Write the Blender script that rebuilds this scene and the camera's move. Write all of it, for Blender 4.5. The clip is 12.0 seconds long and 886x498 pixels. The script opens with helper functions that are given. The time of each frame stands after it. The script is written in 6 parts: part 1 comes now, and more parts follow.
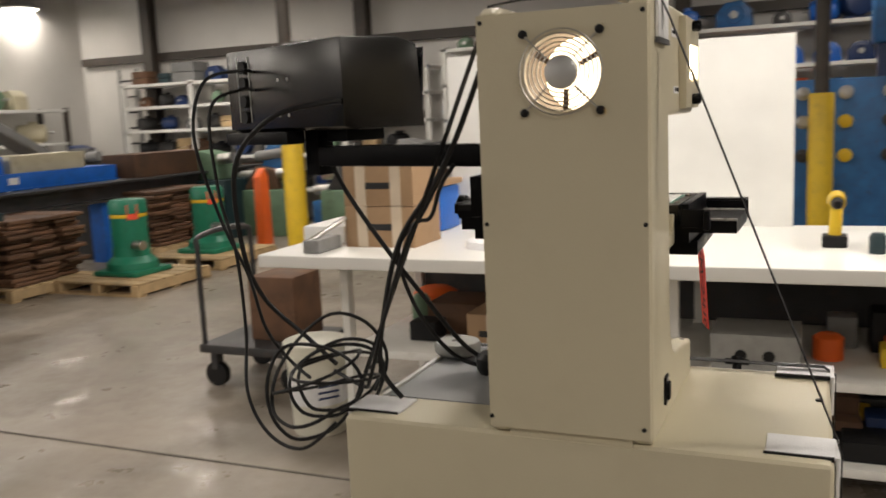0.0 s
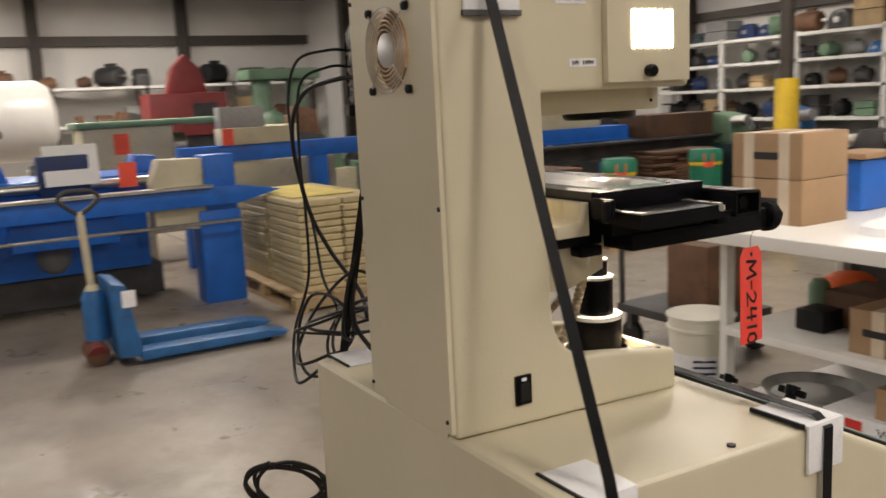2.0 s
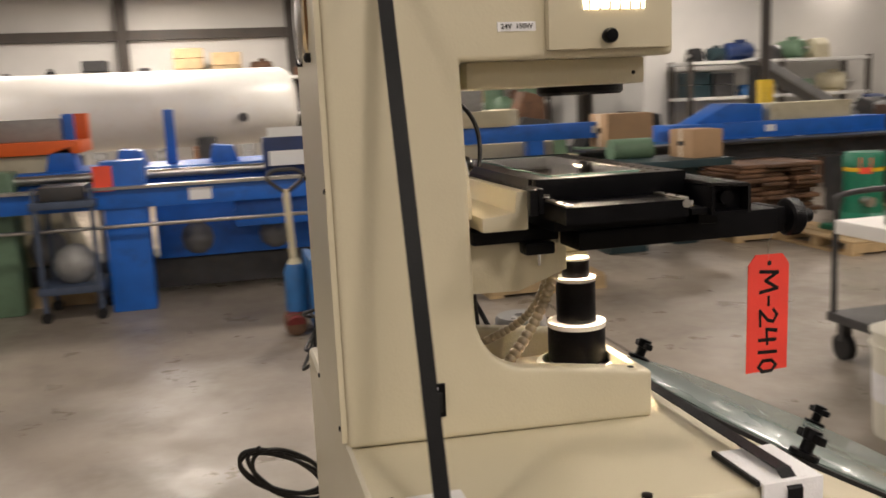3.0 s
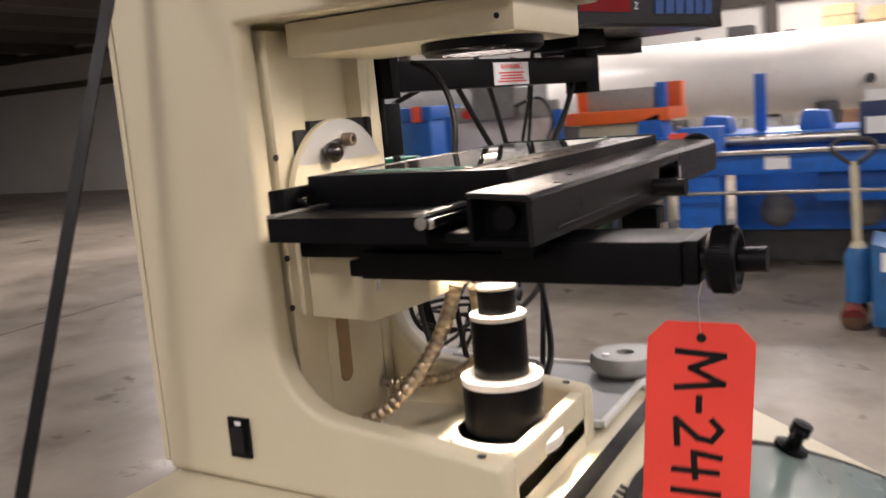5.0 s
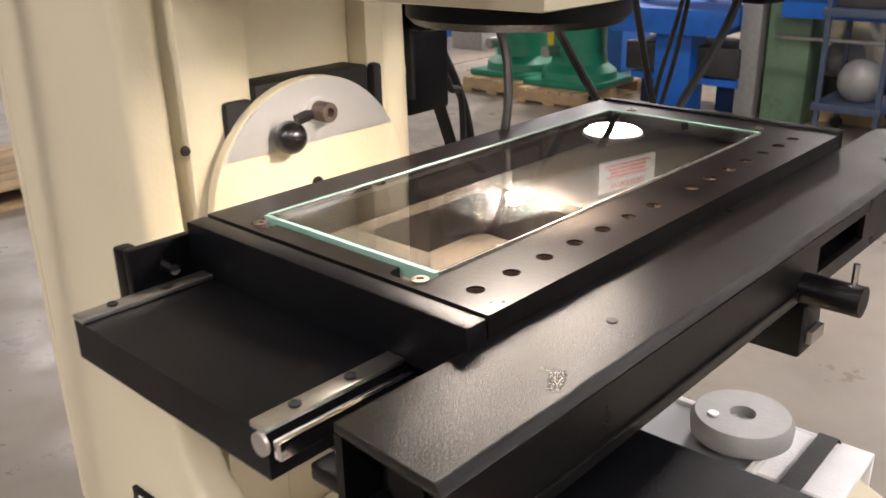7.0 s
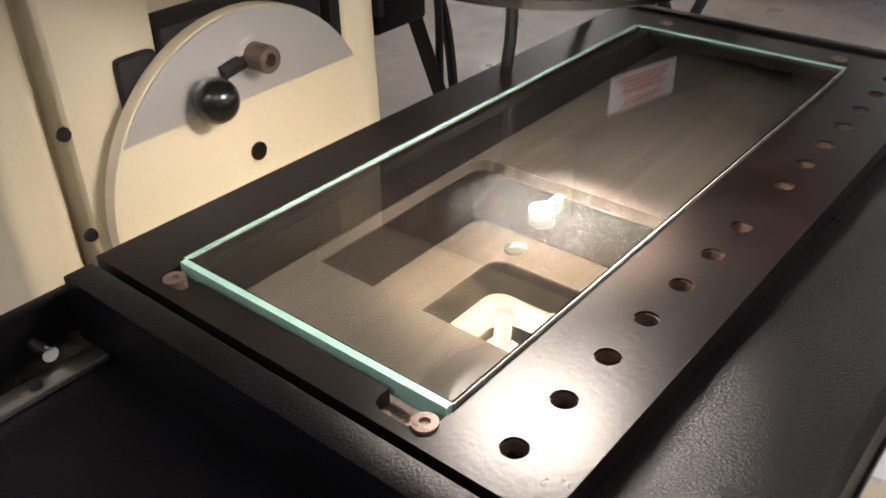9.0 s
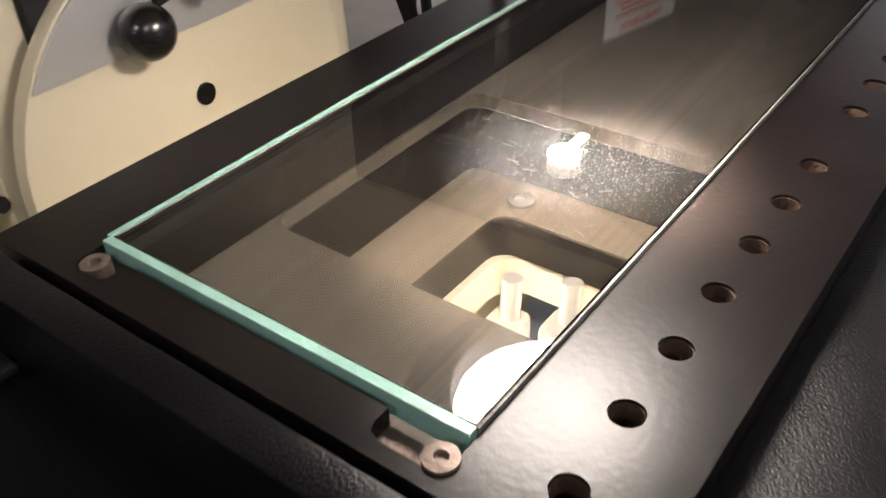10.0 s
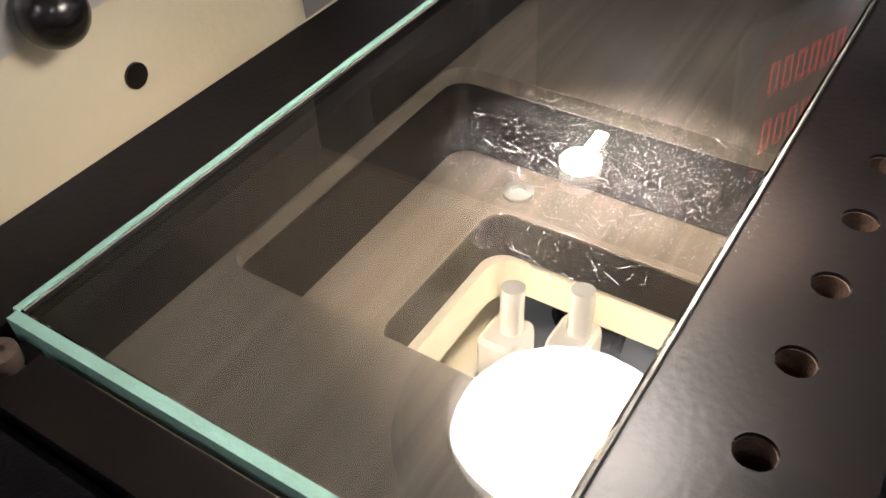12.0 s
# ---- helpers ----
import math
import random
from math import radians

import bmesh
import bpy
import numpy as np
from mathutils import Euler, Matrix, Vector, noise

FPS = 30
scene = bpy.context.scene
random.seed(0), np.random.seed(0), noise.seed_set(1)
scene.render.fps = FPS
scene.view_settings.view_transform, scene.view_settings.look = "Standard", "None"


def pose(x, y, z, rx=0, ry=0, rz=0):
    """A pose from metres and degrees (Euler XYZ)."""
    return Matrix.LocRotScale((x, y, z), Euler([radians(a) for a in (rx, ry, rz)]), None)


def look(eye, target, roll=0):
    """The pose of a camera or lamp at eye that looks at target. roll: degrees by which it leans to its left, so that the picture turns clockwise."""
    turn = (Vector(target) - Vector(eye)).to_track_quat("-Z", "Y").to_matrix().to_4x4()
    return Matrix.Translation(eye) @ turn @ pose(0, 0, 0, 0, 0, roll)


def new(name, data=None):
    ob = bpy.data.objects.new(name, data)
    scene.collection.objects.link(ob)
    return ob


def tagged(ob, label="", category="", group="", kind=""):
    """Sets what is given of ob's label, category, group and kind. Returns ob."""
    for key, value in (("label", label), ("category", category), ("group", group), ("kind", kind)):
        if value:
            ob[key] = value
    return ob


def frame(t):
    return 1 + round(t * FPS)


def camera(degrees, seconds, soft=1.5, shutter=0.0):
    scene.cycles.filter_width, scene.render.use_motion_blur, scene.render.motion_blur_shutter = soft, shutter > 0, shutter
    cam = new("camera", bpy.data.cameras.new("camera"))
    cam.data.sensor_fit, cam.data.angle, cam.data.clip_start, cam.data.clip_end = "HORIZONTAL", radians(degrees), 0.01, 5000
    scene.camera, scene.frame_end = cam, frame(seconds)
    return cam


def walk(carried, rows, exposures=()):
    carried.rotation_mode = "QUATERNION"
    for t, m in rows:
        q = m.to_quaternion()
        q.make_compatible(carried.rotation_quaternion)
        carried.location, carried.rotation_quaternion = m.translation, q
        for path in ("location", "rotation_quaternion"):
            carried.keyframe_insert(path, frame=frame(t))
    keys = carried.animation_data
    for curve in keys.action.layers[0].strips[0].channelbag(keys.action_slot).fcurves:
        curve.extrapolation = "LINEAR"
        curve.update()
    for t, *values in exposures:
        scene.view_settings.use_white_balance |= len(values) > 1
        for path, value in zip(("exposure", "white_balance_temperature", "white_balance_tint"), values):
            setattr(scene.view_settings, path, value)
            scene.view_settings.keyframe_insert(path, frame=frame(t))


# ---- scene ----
cam = camera(53.8, 12.0, soft=1.6, shutter=0.5)
EXPOSURES = [(0, -0.1, 6500, 12), (1.5, -0.12, 6500, 13), (2.5, 0.05, 6600, 15), (3.7, -0.15, 6750, 16), (5.5, 0.32, 6100, 20), (6.5, 0.52, 6150, 19), (7.2, 0.45, 6150, 18), (9, -0.3, 5950, 18), (12, -1.0, 5750, 17)]
PATH = [
    (0, (0.3016, -1.0312, 1.4700), (-0.3216, 0.4224, 1.2252), -2.6),
    (0.5, (0.4776, -0.9240, 1.4572), (-0.3624, 0.4120, 1.1940), -2.6),
    (1, (0.6112, -0.7848, 1.4628), (-0.4408, 0.3968, 1.2276), -3.3),
    (1.5, (0.7816, -0.6632, 1.4564), (-0.4352, 0.3480, 1.2196), -2.6),
    (2, (0.9144, -0.5336, 1.4516), (-0.4488, 0.2600, 1.1852), -2.9),
    (2.5, (0.9416, -0.3304, 1.4412), (-0.5176, 0.2712, 1.1788), -2.8),
    (3, (0.9488, -0.1736, 1.4200), (-0.5728, 0.2040, 1.1540), -2.6),
    (3.5, (1.0000, 0.0688, 1.4148), (-0.5712, 0.1016, 1.1293), -3.6),
    (3.7, (0.9912, 0.1264, 1.4276), (-0.5720, 0.0840, 1.0916), -3.5),
    (5.3, (0.5624, 0.5264, 1.3764), (-0.7440, -0.3680, 1.1436), -3.8),
    (5.5, (0.5072, 0.5264, 1.3788), (-0.7528, -0.4296, 1.1364), -3.1),
    (6, (0.4368, 0.5128, 1.4124), (-0.7392, -0.5224, 1.0860), -2.6),
    (6.5, (0.3840, 0.4656, 1.4428), (-0.7544, -0.5576, 0.9764), -0.9),
    (7, (0.3472, 0.4328, 1.4620), (-0.7736, -0.5528, 0.8852), -1.2),
    (7.2, (0.3352, 0.4240, 1.4676), (-0.7880, -0.5376, 0.8548), -1.2),
    (8.8, (0.2592, 0.3440, 1.4820), (-0.8096, -0.5096, 0.6516), -0.8),
    (9, (0.2504, 0.3336, 1.4788), (-0.8096, -0.5080, 0.6268), -1.3),
    (9.5, (0.2368, 0.3160, 1.4644), (-0.8160, -0.4880, 0.5676), -1.8),
    (10, (0.2152, 0.2968, 1.4524), (-0.8280, -0.4680, 0.5108), -2.4),
    (10.5, (0.1976, 0.2816, 1.4500), (-0.8504, -0.4424, 0.4820), -2.3),
    (11, (0.1848, 0.2712, 1.4444), (-0.8544, -0.4408, 0.4580), -2.8),
    (11.5, (0.1808, 0.2712, 1.4452), (-0.8392, -0.4216, 0.4252), -3.0),
    (12, (0.1776, 0.2648, 1.4492), (-0.8072, -0.3960, 0.3756), -3.8),
]
walk(cam, [(t, look(e, g, r)) for t, e, g, r in PATH], EXPOSURES)

# ---- world and large lights ----
world = bpy.data.worlds.new("world")
scene.world = world
world.use_nodes = True
world.node_tree.nodes["Background"].inputs[0].default_value = (0.9, 0.95, 1.0, 1)
world.node_tree.nodes["Background"].inputs[1].default_value = 0.05


def area_lamp(name, m, sx, sy, watts, colour=(1, 1, 1)):
    data = bpy.data.lights.new(name, "AREA")
    data.shape, data.size, data.size_y, data.energy, data.color = "RECTANGLE", sx, sy, watts, colour
    ob = new(name, data)
    ob.matrix_world = m
    return ob


# ---- materials ----
def mat(name, colour, rough=0.5, metal=0.0, spread=0.12, scale=6.0, bump=0.0, bump_scale=200.0, stain=None, stain_amount=0.0, coat=0.0, random_tint=0.0, gloss=0.5):
    """A procedural surface: base colour varied at two scales, roughness variation, fine relief and optional stains."""
    m = bpy.data.materials.new(name)
    m.use_nodes = True
    nt = m.node_tree
    nodes, link = nt.nodes, nt.links.new
    bsdf = nodes["Principled BSDF"]
    co = nodes.new("ShaderNodeTexCoord")
    geo = co.outputs["Object"]
    big = nodes.new("ShaderNodeTexNoise")
    big.inputs["Scale"].default_value, big.inputs["Detail"].default_value = scale, 6
    fine = nodes.new("ShaderNodeTexNoise")
    fine.inputs["Scale"].default_value, fine.inputs["Detail"].default_value = bump_scale, 3
    link(geo, big.inputs["Vector"])
    link(geo, fine.inputs["Vector"])
    ramp = nodes.new("ShaderNodeMapRange")
    ramp.inputs["From Min"].default_value, ramp.inputs["From Max"].default_value = 0.3, 0.7
    ramp.inputs["To Min"].default_value, ramp.inputs["To Max"].default_value = 1 - spread, 1 + spread
    link(big.outputs["Fac"], ramp.inputs["Value"])
    mul = nodes.new("ShaderNodeVectorMath")
    mul.operation = "SCALE"
    mul.inputs[0].default_value = colour
    link(ramp.outputs["Result"], mul.inputs["Scale"])
    out = mul.outputs["Vector"]
    if random_tint:
        info = nodes.new("ShaderNodeObjectInfo")
        rr = nodes.new("ShaderNodeMapRange")
        rr.inputs["To Min"].default_value, rr.inputs["To Max"].default_value = 1 - random_tint, 1 + random_tint
        link(info.outputs["Random"], rr.inputs["Value"])
        mm = nodes.new("ShaderNodeVectorMath")
        mm.operation = "SCALE"
        link(out, mm.inputs[0])
        link(rr.outputs["Result"], mm.inputs["Scale"])
        out = mm.outputs["Vector"]
    if stain is not None:
        st = nodes.new("ShaderNodeTexNoise")
        st.inputs["Scale"].default_value, st.inputs["Detail"].default_value = scale * 2.3, 8
        st.inputs["Roughness"].default_value = 0.65
        link(geo, st.inputs["Vector"])
        sr = nodes.new("ShaderNodeMapRange")
        sr.inputs["From Min"].default_value, sr.inputs["From Max"].default_value = 0.52, 0.72
        sr.inputs["To Max"].default_value = stain_amount
        link(st.outputs["Fac"], sr.inputs["Value"])
        mix = nodes.new("ShaderNodeMix")
        mix.data_type = "RGBA"
        link(sr.outputs["Result"], mix.inputs["Factor"])
        link(out, mix.inputs["A"])
        mix.inputs["B"].default_value = (*stain, 1)
        out = mix.outputs["Result"]
    link(out, bsdf.inputs["Base Color"])
    rgh = nodes.new("ShaderNodeMapRange")
    rgh.inputs["From Min"].default_value, rgh.inputs["From Max"].default_value = 0.25, 0.75
    rgh.inputs["To Min"].default_value, rgh.inputs["To Max"].default_value = max(0.02, rough * 0.82), min(1, rough * 1.18)
    link(big.outputs["Fac"], rgh.inputs["Value"])
    link(rgh.outputs["Result"], bsdf.inputs["Roughness"])
    bsdf.inputs["Metallic"].default_value = metal
    bsdf.inputs["Coat Weight"].default_value = coat
    bsdf.inputs["Specular IOR Level"].default_value = gloss
    if bump:
        b = nodes.new("ShaderNodeBump")
        b.inputs["Strength"].default_value, b.inputs["Distance"].default_value = bump, 0.002
        link(fine.outputs["Fac"], b.inputs["Height"])
        link(b.outputs["Normal"], bsdf.inputs["Normal"])
    return m


def glow(name, colour, strength):
    m = bpy.data.materials.new(name)
    m.use_nodes = True
    b = m.node_tree.nodes["Principled BSDF"]
    b.inputs["Base Color"].default_value = (*colour, 1)
    b.inputs["Emission Color"].default_value = (*colour, 1)
    b.inputs["Emission Strength"].default_value = strength
    return m


CREAM = mat("cream_enamel", (0.6, 0.545, 0.4), 0.38, 0, 0.04, 3, 0.12, 350, (0.45, 0.38, 0.26), 0.18)
CREAM_EDGE = mat("chipped_cream", (0.66, 0.6, 0.46), 0.5, 0, 0.08, 20, 0.2, 200)
BLACK = mat("black_enamel", (0.0035, 0.0035, 0.0045), 0.34, 0, 0.25, 30, 0.14, 1300, gloss=0.12)
CRACKLE = mat("black_crackle_paint", (0.0045, 0.0042, 0.0043), 0.31, 0, 0.3, 25, 0.26, 1800, (0.009, 0.008, 0.008), 0.5, gloss=0.3)
BLACK_WORN = mat("worn_black_oxide", (0.0055, 0.0044, 0.0041), 0.33, 0, 0.45, 16, 0.04, 600, (0.016, 0.011, 0.0085), 0.5, gloss=0.26)
RUSTY_BORE = mat("rusty_bore", (0.05, 0.027, 0.015), 0.7, 0, 0.4, 300, 0.3, 900, (0.012, 0.009, 0.007), 0.7)
BLACK_MATT = mat("black_matt", (0.008, 0.008, 0.009), 0.6, 0, 0.2, 20, 0.2, 400, gloss=0.3)
RUBBER = mat("black_rubber", (0.009, 0.009, 0.01), 0.5, 0, 0.2, 40, gloss=0.35)
CHROME = mat("chrome", (0.75, 0.75, 0.74), 0.14, 1, 0.05, 30)
STEEL = mat("bare_steel", (0.5, 0.49, 0.47), 0.36, 1, 0.15, 25, 0.1, 500, (0.25, 0.2, 0.15), 0.3)
GROUND_STEEL = mat("ground_steel", (0.068, 0.058, 0.046), 0.4, 0.35, 0.35, 26, 0.0, 260, (0.026, 0.021, 0.016), 0.55, gloss=0.3)
_g = GROUND_STEEL.node_tree
_map = _g.nodes.new("ShaderNodeMapping")
_map.inputs["Scale"].default_value = (0.03, 9.0, 1.0)
_g.links.new(_g.nodes["Texture Coordinate"].outputs["Object"], _map.inputs["Vector"])
for _t in [n for n in _g.nodes if n.bl_idname == "ShaderNodeTexNoise"]:
    _g.links.new(_map.outputs["Vector"], _t.inputs["Vector"])
# pale, barely metallic steel: the lamp light on the pins is in its colour
SATIN = mat("lit_satin_steel", (0.72, 0.7, 0.66), 0.4, 0.35, 0.08, 40, 0.05, 500)
RUSTY = mat("rusty_brown_steel", (0.13, 0.1, 0.08), 0.45, 0.5, 0.3, 120, 0.2, 600, (0.09, 0.045, 0.02), 0.6)
GLOSS_BLACK = mat("glossy_black_paint", (0.007, 0.0062, 0.0055), 0.24, 0, 0.15, 8, 0.03, 300, gloss=0.5)
DUST_SPOT = mat("pale_dust_and_lamp_spot", (0.2, 0.207, 0.22), 0.8)
ALU = mat("satin_aluminium", (0.62, 0.62, 0.62), 0.42, 0.7, 0.08, 12, 0.08, 300)
# the white base puts the lamp's glare on rims and ring into the colour
WHITE_RING = mat("lamp_whitened_ring", (0.85, 0.83, 0.78), 0.35, 0, 0.03, 10)
PAPER = mat("white_cloth_pad", (0.82, 0.82, 0.84), 0.8, 0, 0.06, 30, 0.4, 300)
RED_TAG = mat("red_card", (0.85, 0.06, 0.04), 0.55, 0, 0.06, 20, 0.1, 300)
INK = mat("black_ink", (0.01, 0.01, 0.012), 0.6)
GREY_PART = mat("grey_cast_metal", (0.33, 0.33, 0.32), 0.5, 0.3, 0.1, 25, 0.15, 300)
FROST = mat("frosted_screen_glass", (0.17, 0.22, 0.205), 0.26, 0, 0.1, 5, 0.05, 300, coat=0.2)
WHITE_PAINT = mat("white_paint", (0.8, 0.8, 0.78), 0.4, 0, 0.05, 4, 0.05, 200)
DARK_EDGE = mat("grey_board_edge", (0.09, 0.09, 0.095), 0.6)
SHEET_EDGE = mat("pale_sheet_edge", (0.66, 0.66, 0.64), 0.5, 0, 0.1, 20)
STRAP = mat("black_strapping", (0.006, 0.006, 0.007), 0.5, 0, 0.15, 30, 0.2, 600, gloss=0.2)
CONCRETE = mat("polished_concrete", (0.27, 0.232, 0.19), 0.3, 0, 0.3, 0.8, 0.1, 60, (0.13, 0.105, 0.08), 0.7)
_n = CONCRETE.node_tree.nodes
_patch = _n.new("ShaderNodeTexNoise")
_patch.inputs["Scale"].default_value, _patch.inputs["Detail"].default_value, _patch.inputs["Roughness"].default_value = 3.1, 9, 0.7
CONCRETE.node_tree.links.new(_n["Texture Coordinate"].outputs["Object"], _patch.inputs["Vector"])
_rr = _n.new("ShaderNodeMapRange")
_rr.inputs["From Min"].default_value, _rr.inputs["From Max"].default_value = 0.35, 0.65
_rr.inputs["To Min"].default_value, _rr.inputs["To Max"].default_value = 0.24, 0.55
CONCRETE.node_tree.links.new(_patch.outputs["Fac"], _rr.inputs["Value"])
CONCRETE.node_tree.links.new(_rr.outputs["Result"], _n["Principled BSDF"].inputs["Roughness"])
WALL = mat("painted_block_wall", (0.67, 0.65, 0.62), 0.7, 0, 0.06, 1.5, 0.2, 40)
CEILING = mat("dark_roof_deck", (0.09, 0.085, 0.08), 0.8, 0, 0.2, 1)
GLASS = bpy.data.materials.new("plate_glass")
GLASS.use_nodes = True
_b = GLASS.node_tree.nodes["Principled BSDF"]
_b.inputs["Base Color"].default_value, _b.inputs["Roughness"].default_value = (0.965, 0.985, 0.98, 1), 0.0
_b.inputs["Transmission Weight"].default_value, _b.inputs["IOR"].default_value = 1.0, 1.5
GLASS_EDGE = mat("green_glass_edge", (0.22, 0.38, 0.32), 0.25, 0, 0.12, 40, 0.2, 400)
GLASS_RIM = mat("dusty_glass_bevel", (0.15, 0.145, 0.125), 0.55, 0, 0.5, 200, 0.3, 900, (0.035, 0.03, 0.026), 0.8)
GREY_DUST = mat("grey_settled_dust", (0.07, 0.068, 0.066), 0.85, 0, 0.5, 90, 0.4, 900, (0.015, 0.014, 0.013), 0.8)
LAMP_LENS = glow("lit_condenser_lens", (1.0, 0.86, 0.66), 125)
LAMP_WINDOW = glow("lit_lamp_window", (1.0, 0.86, 0.62), 14)
LAMP_GLOW = glow("lit_lamp_house", (1.0, 0.8, 0.52), 4.5)


# ---- geometry helpers ----
def box(bm, x0, x1, y0, y1, z0, z1, bevel=0.0, seg=2):
    r = bmesh.ops.create_cube(bm, size=1)
    vs = r["verts"]
    for v in vs:
        v.co = Vector((x0 + (v.co.x + 0.5) * (x1 - x0), y0 + (v.co.y + 0.5) * (y1 - y0), z0 + (v.co.z + 0.5) * (z1 - z0)))
    if bevel:
        es = list({e for v in vs for e in v.link_edges})
        bmesh.ops.bevel(bm, geom=es, offset=bevel, segments=seg, affect="EDGES", profile=0.6)
    return bm


def rod(bm, p, q, r, r2=None, seg=20, caps=True):
    p, q = Vector(p), Vector(q)
    r2 = r if r2 is None else r2
    turn = (q - p).to_track_quat("Z", "Y").to_matrix().to_4x4()
    bmesh.ops.create_cone(bm, cap_ends=caps, segments=seg, radius1=r, radius2=r2, depth=(q - p).length,
                          matrix=Matrix.Translation((p + q) / 2) @ turn)
    return bm


def ball(bm, c, r, seg=20):
    bmesh.ops.create_uvsphere(bm, u_segments=seg, v_segments=seg // 2, radius=r, matrix=Matrix.Translation(c))
    return bm


def lathe(bm, c, profile, axis="Z", seg=36):
    """Turn a profile of (radius, height) round an axis through c."""
    m = Matrix.Translation(c)
    if axis == "Y":
        m = m @ Matrix.Rotation(-math.pi / 2, 4, "X")
    if axis == "X":
        m = m @ Matrix.Rotation(math.pi / 2, 4, "Y")
    rings = []
    for r, h in profile:
        rings.append([bm.verts.new(m @ Vector((max(r, 1e-5) * math.cos(a), max(r, 1e-5) * math.sin(a), h)))
                      for a in (2 * math.pi * i / seg for i in range(seg))])
    for a, b in zip(rings, rings[1:]):
        for i in range(seg):
            j = (i + 1) % seg
            bm.faces.new((a[i], a[j], b[j], b[i]))
    bm.faces.new(list(reversed(rings[0])))
    bm.faces.new(rings[-1])
    return bm


def prism(bm, pts, axis, a, b, bevel=0.0, seg=2):
    """A closed outline pushed along an axis from a to b; for 'x' the outline is (y, z), for 'y' (x, z), for 'z' (x, y)."""
    def put(p, v):
        return {"x": (v, p[0], p[1]), "y": (p[0], v, p[1]), "z": (p[0], p[1], v)}[axis]
    lo = [bm.verts.new(put(p, a)) for p in pts]
    hi = [bm.verts.new(put(p, b)) for p in pts]
    n = len(pts)
    fs = [bm.faces.new(lo), bm.faces.new(list(reversed(hi)))]
    for i in range(n):
        fs.append(bm.faces.new((lo[i], hi[i], hi[(i + 1) % n], lo[(i + 1) % n])))
    bmesh.ops.recalc_face_normals(bm, faces=fs)
    if bevel:
        es = list({e for f in fs for e in f.edges})
        bmesh.ops.bevel(bm, geom=es, offset=bevel, segments=seg, affect="EDGES", profile=0.6, clamp_overlap=True)
    return bm


def smooth_path(pts, n=6):
    pts = [Vector(p) for p in pts]
    out = []
    for i in range(len(pts) - 1):
        a, b, c, d = pts[max(i - 1, 0)], pts[i], pts[i + 1], pts[min(i + 2, len(pts) - 1)]
        for k in range(n):
            t = k / n
            out.append(0.5 * (2 * b + (c - a) * t + (2 * a - 5 * b + 4 * c - d) * t * t + (3 * b - a - 3 * c + d) * t ** 3))
    return out + [pts[-1]]


def tube(bm, pts, r, seg=8, n=6, ribs=False):
    path = smooth_path(pts, n)
    rings, up = [], Vector((0.3, 0.5, 0.81)).normalized()
    for i, p in enumerate(path):
        d = (path[min(i + 1, len(path) - 1)] - path[max(i - 1, 0)]).normalized()
        s = d.cross(up)
        s = s.normalized() if s.length > 1e-4 else d.orthogonal().normalized()
        up = s.cross(d)
        rr = r * ((1.0, 1.0, 0.8)[i % 3] if ribs else 1)
        rings.append([bm.verts.new(p + rr * (math.cos(a) * s + math.sin(a) * up)) for a in (2 * math.pi * k / seg for k in range(seg))])
    for a, b in zip(rings, rings[1:]):
        for k in range(seg):
            bm.faces.new((a[k], a[(k + 1) % seg], b[(k + 1) % seg], b[k]))
    bm.faces.new(list(reversed(rings[0])))
    bm.faces.new(rings[-1])
    return bm


def turned(bm, m):
    bmesh.ops.transform(bm, matrix=m, verts=bm.verts)
    return bm


# drawings are laid into the room by FIT: the machine is drawn in its own gauge
GAUGE = Matrix.Translation((0.14, -0.08, 0.29)) @ Matrix.Diagonal((0.8, 0.8, 0.8, 1))
FIT = Matrix.Identity(4)


def root_of(ob):
    while ob.parent:
        ob = ob.parent
    return ob


def mesh_of(name, bm, material, smooth=True):
    bmesh.ops.recalc_face_normals(bm, faces=bm.faces)
    me = bpy.data.meshes.new(name)
    bm.to_mesh(me)
    bm.free()
    me.materials.append(material)
    if smooth:
        me.polygons.foreach_set("use_smooth", [True] * len(me.polygons))
        me.set_sharp_from_angle(angle=radians(35))
    return me


def part(name, bm, material, parent, label=""):
    """Link a bmesh, given in world coordinates, as one mesh under a thing or a part."""
    origin = root_of(parent).location
    bmesh.ops.transform(bm, matrix=Matrix.Translation(-origin) @ FIT, verts=bm.verts)
    ob = new(name, mesh_of(name, bm, material))
    ob.parent = parent
    if label:
        ob["label"] = label
    return ob


def thing(name, at, label, category, group="", kind=""):
    ob = new(name)
    ob.location = FIT @ Vector(at)
    ob.empty_display_size = 0.05
    return tagged(ob, label, category, group, kind)


def solid(name, bm, material, label, category, group="", kind="", at=None):
    """A thing of one mesh; its origin goes to at, or to the middle of its foot."""
    bmesh.ops.transform(bm, matrix=FIT, verts=bm.verts)
    if at is None:
        xs, ys, zs = zip(*(v.co for v in bm.verts))
        at = ((min(xs) + max(xs)) / 2, (min(ys) + max(ys)) / 2, min(zs))
    bmesh.ops.translate(bm, verts=bm.verts, vec=-Vector(at))
    ob = new(name, mesh_of(name, bm, material))
    ob.location = at
    return tagged(ob, label, category, group, kind)


def B():
    return bmesh.new()


def bx(*a, **k):
    return box(B(), *a, **k)


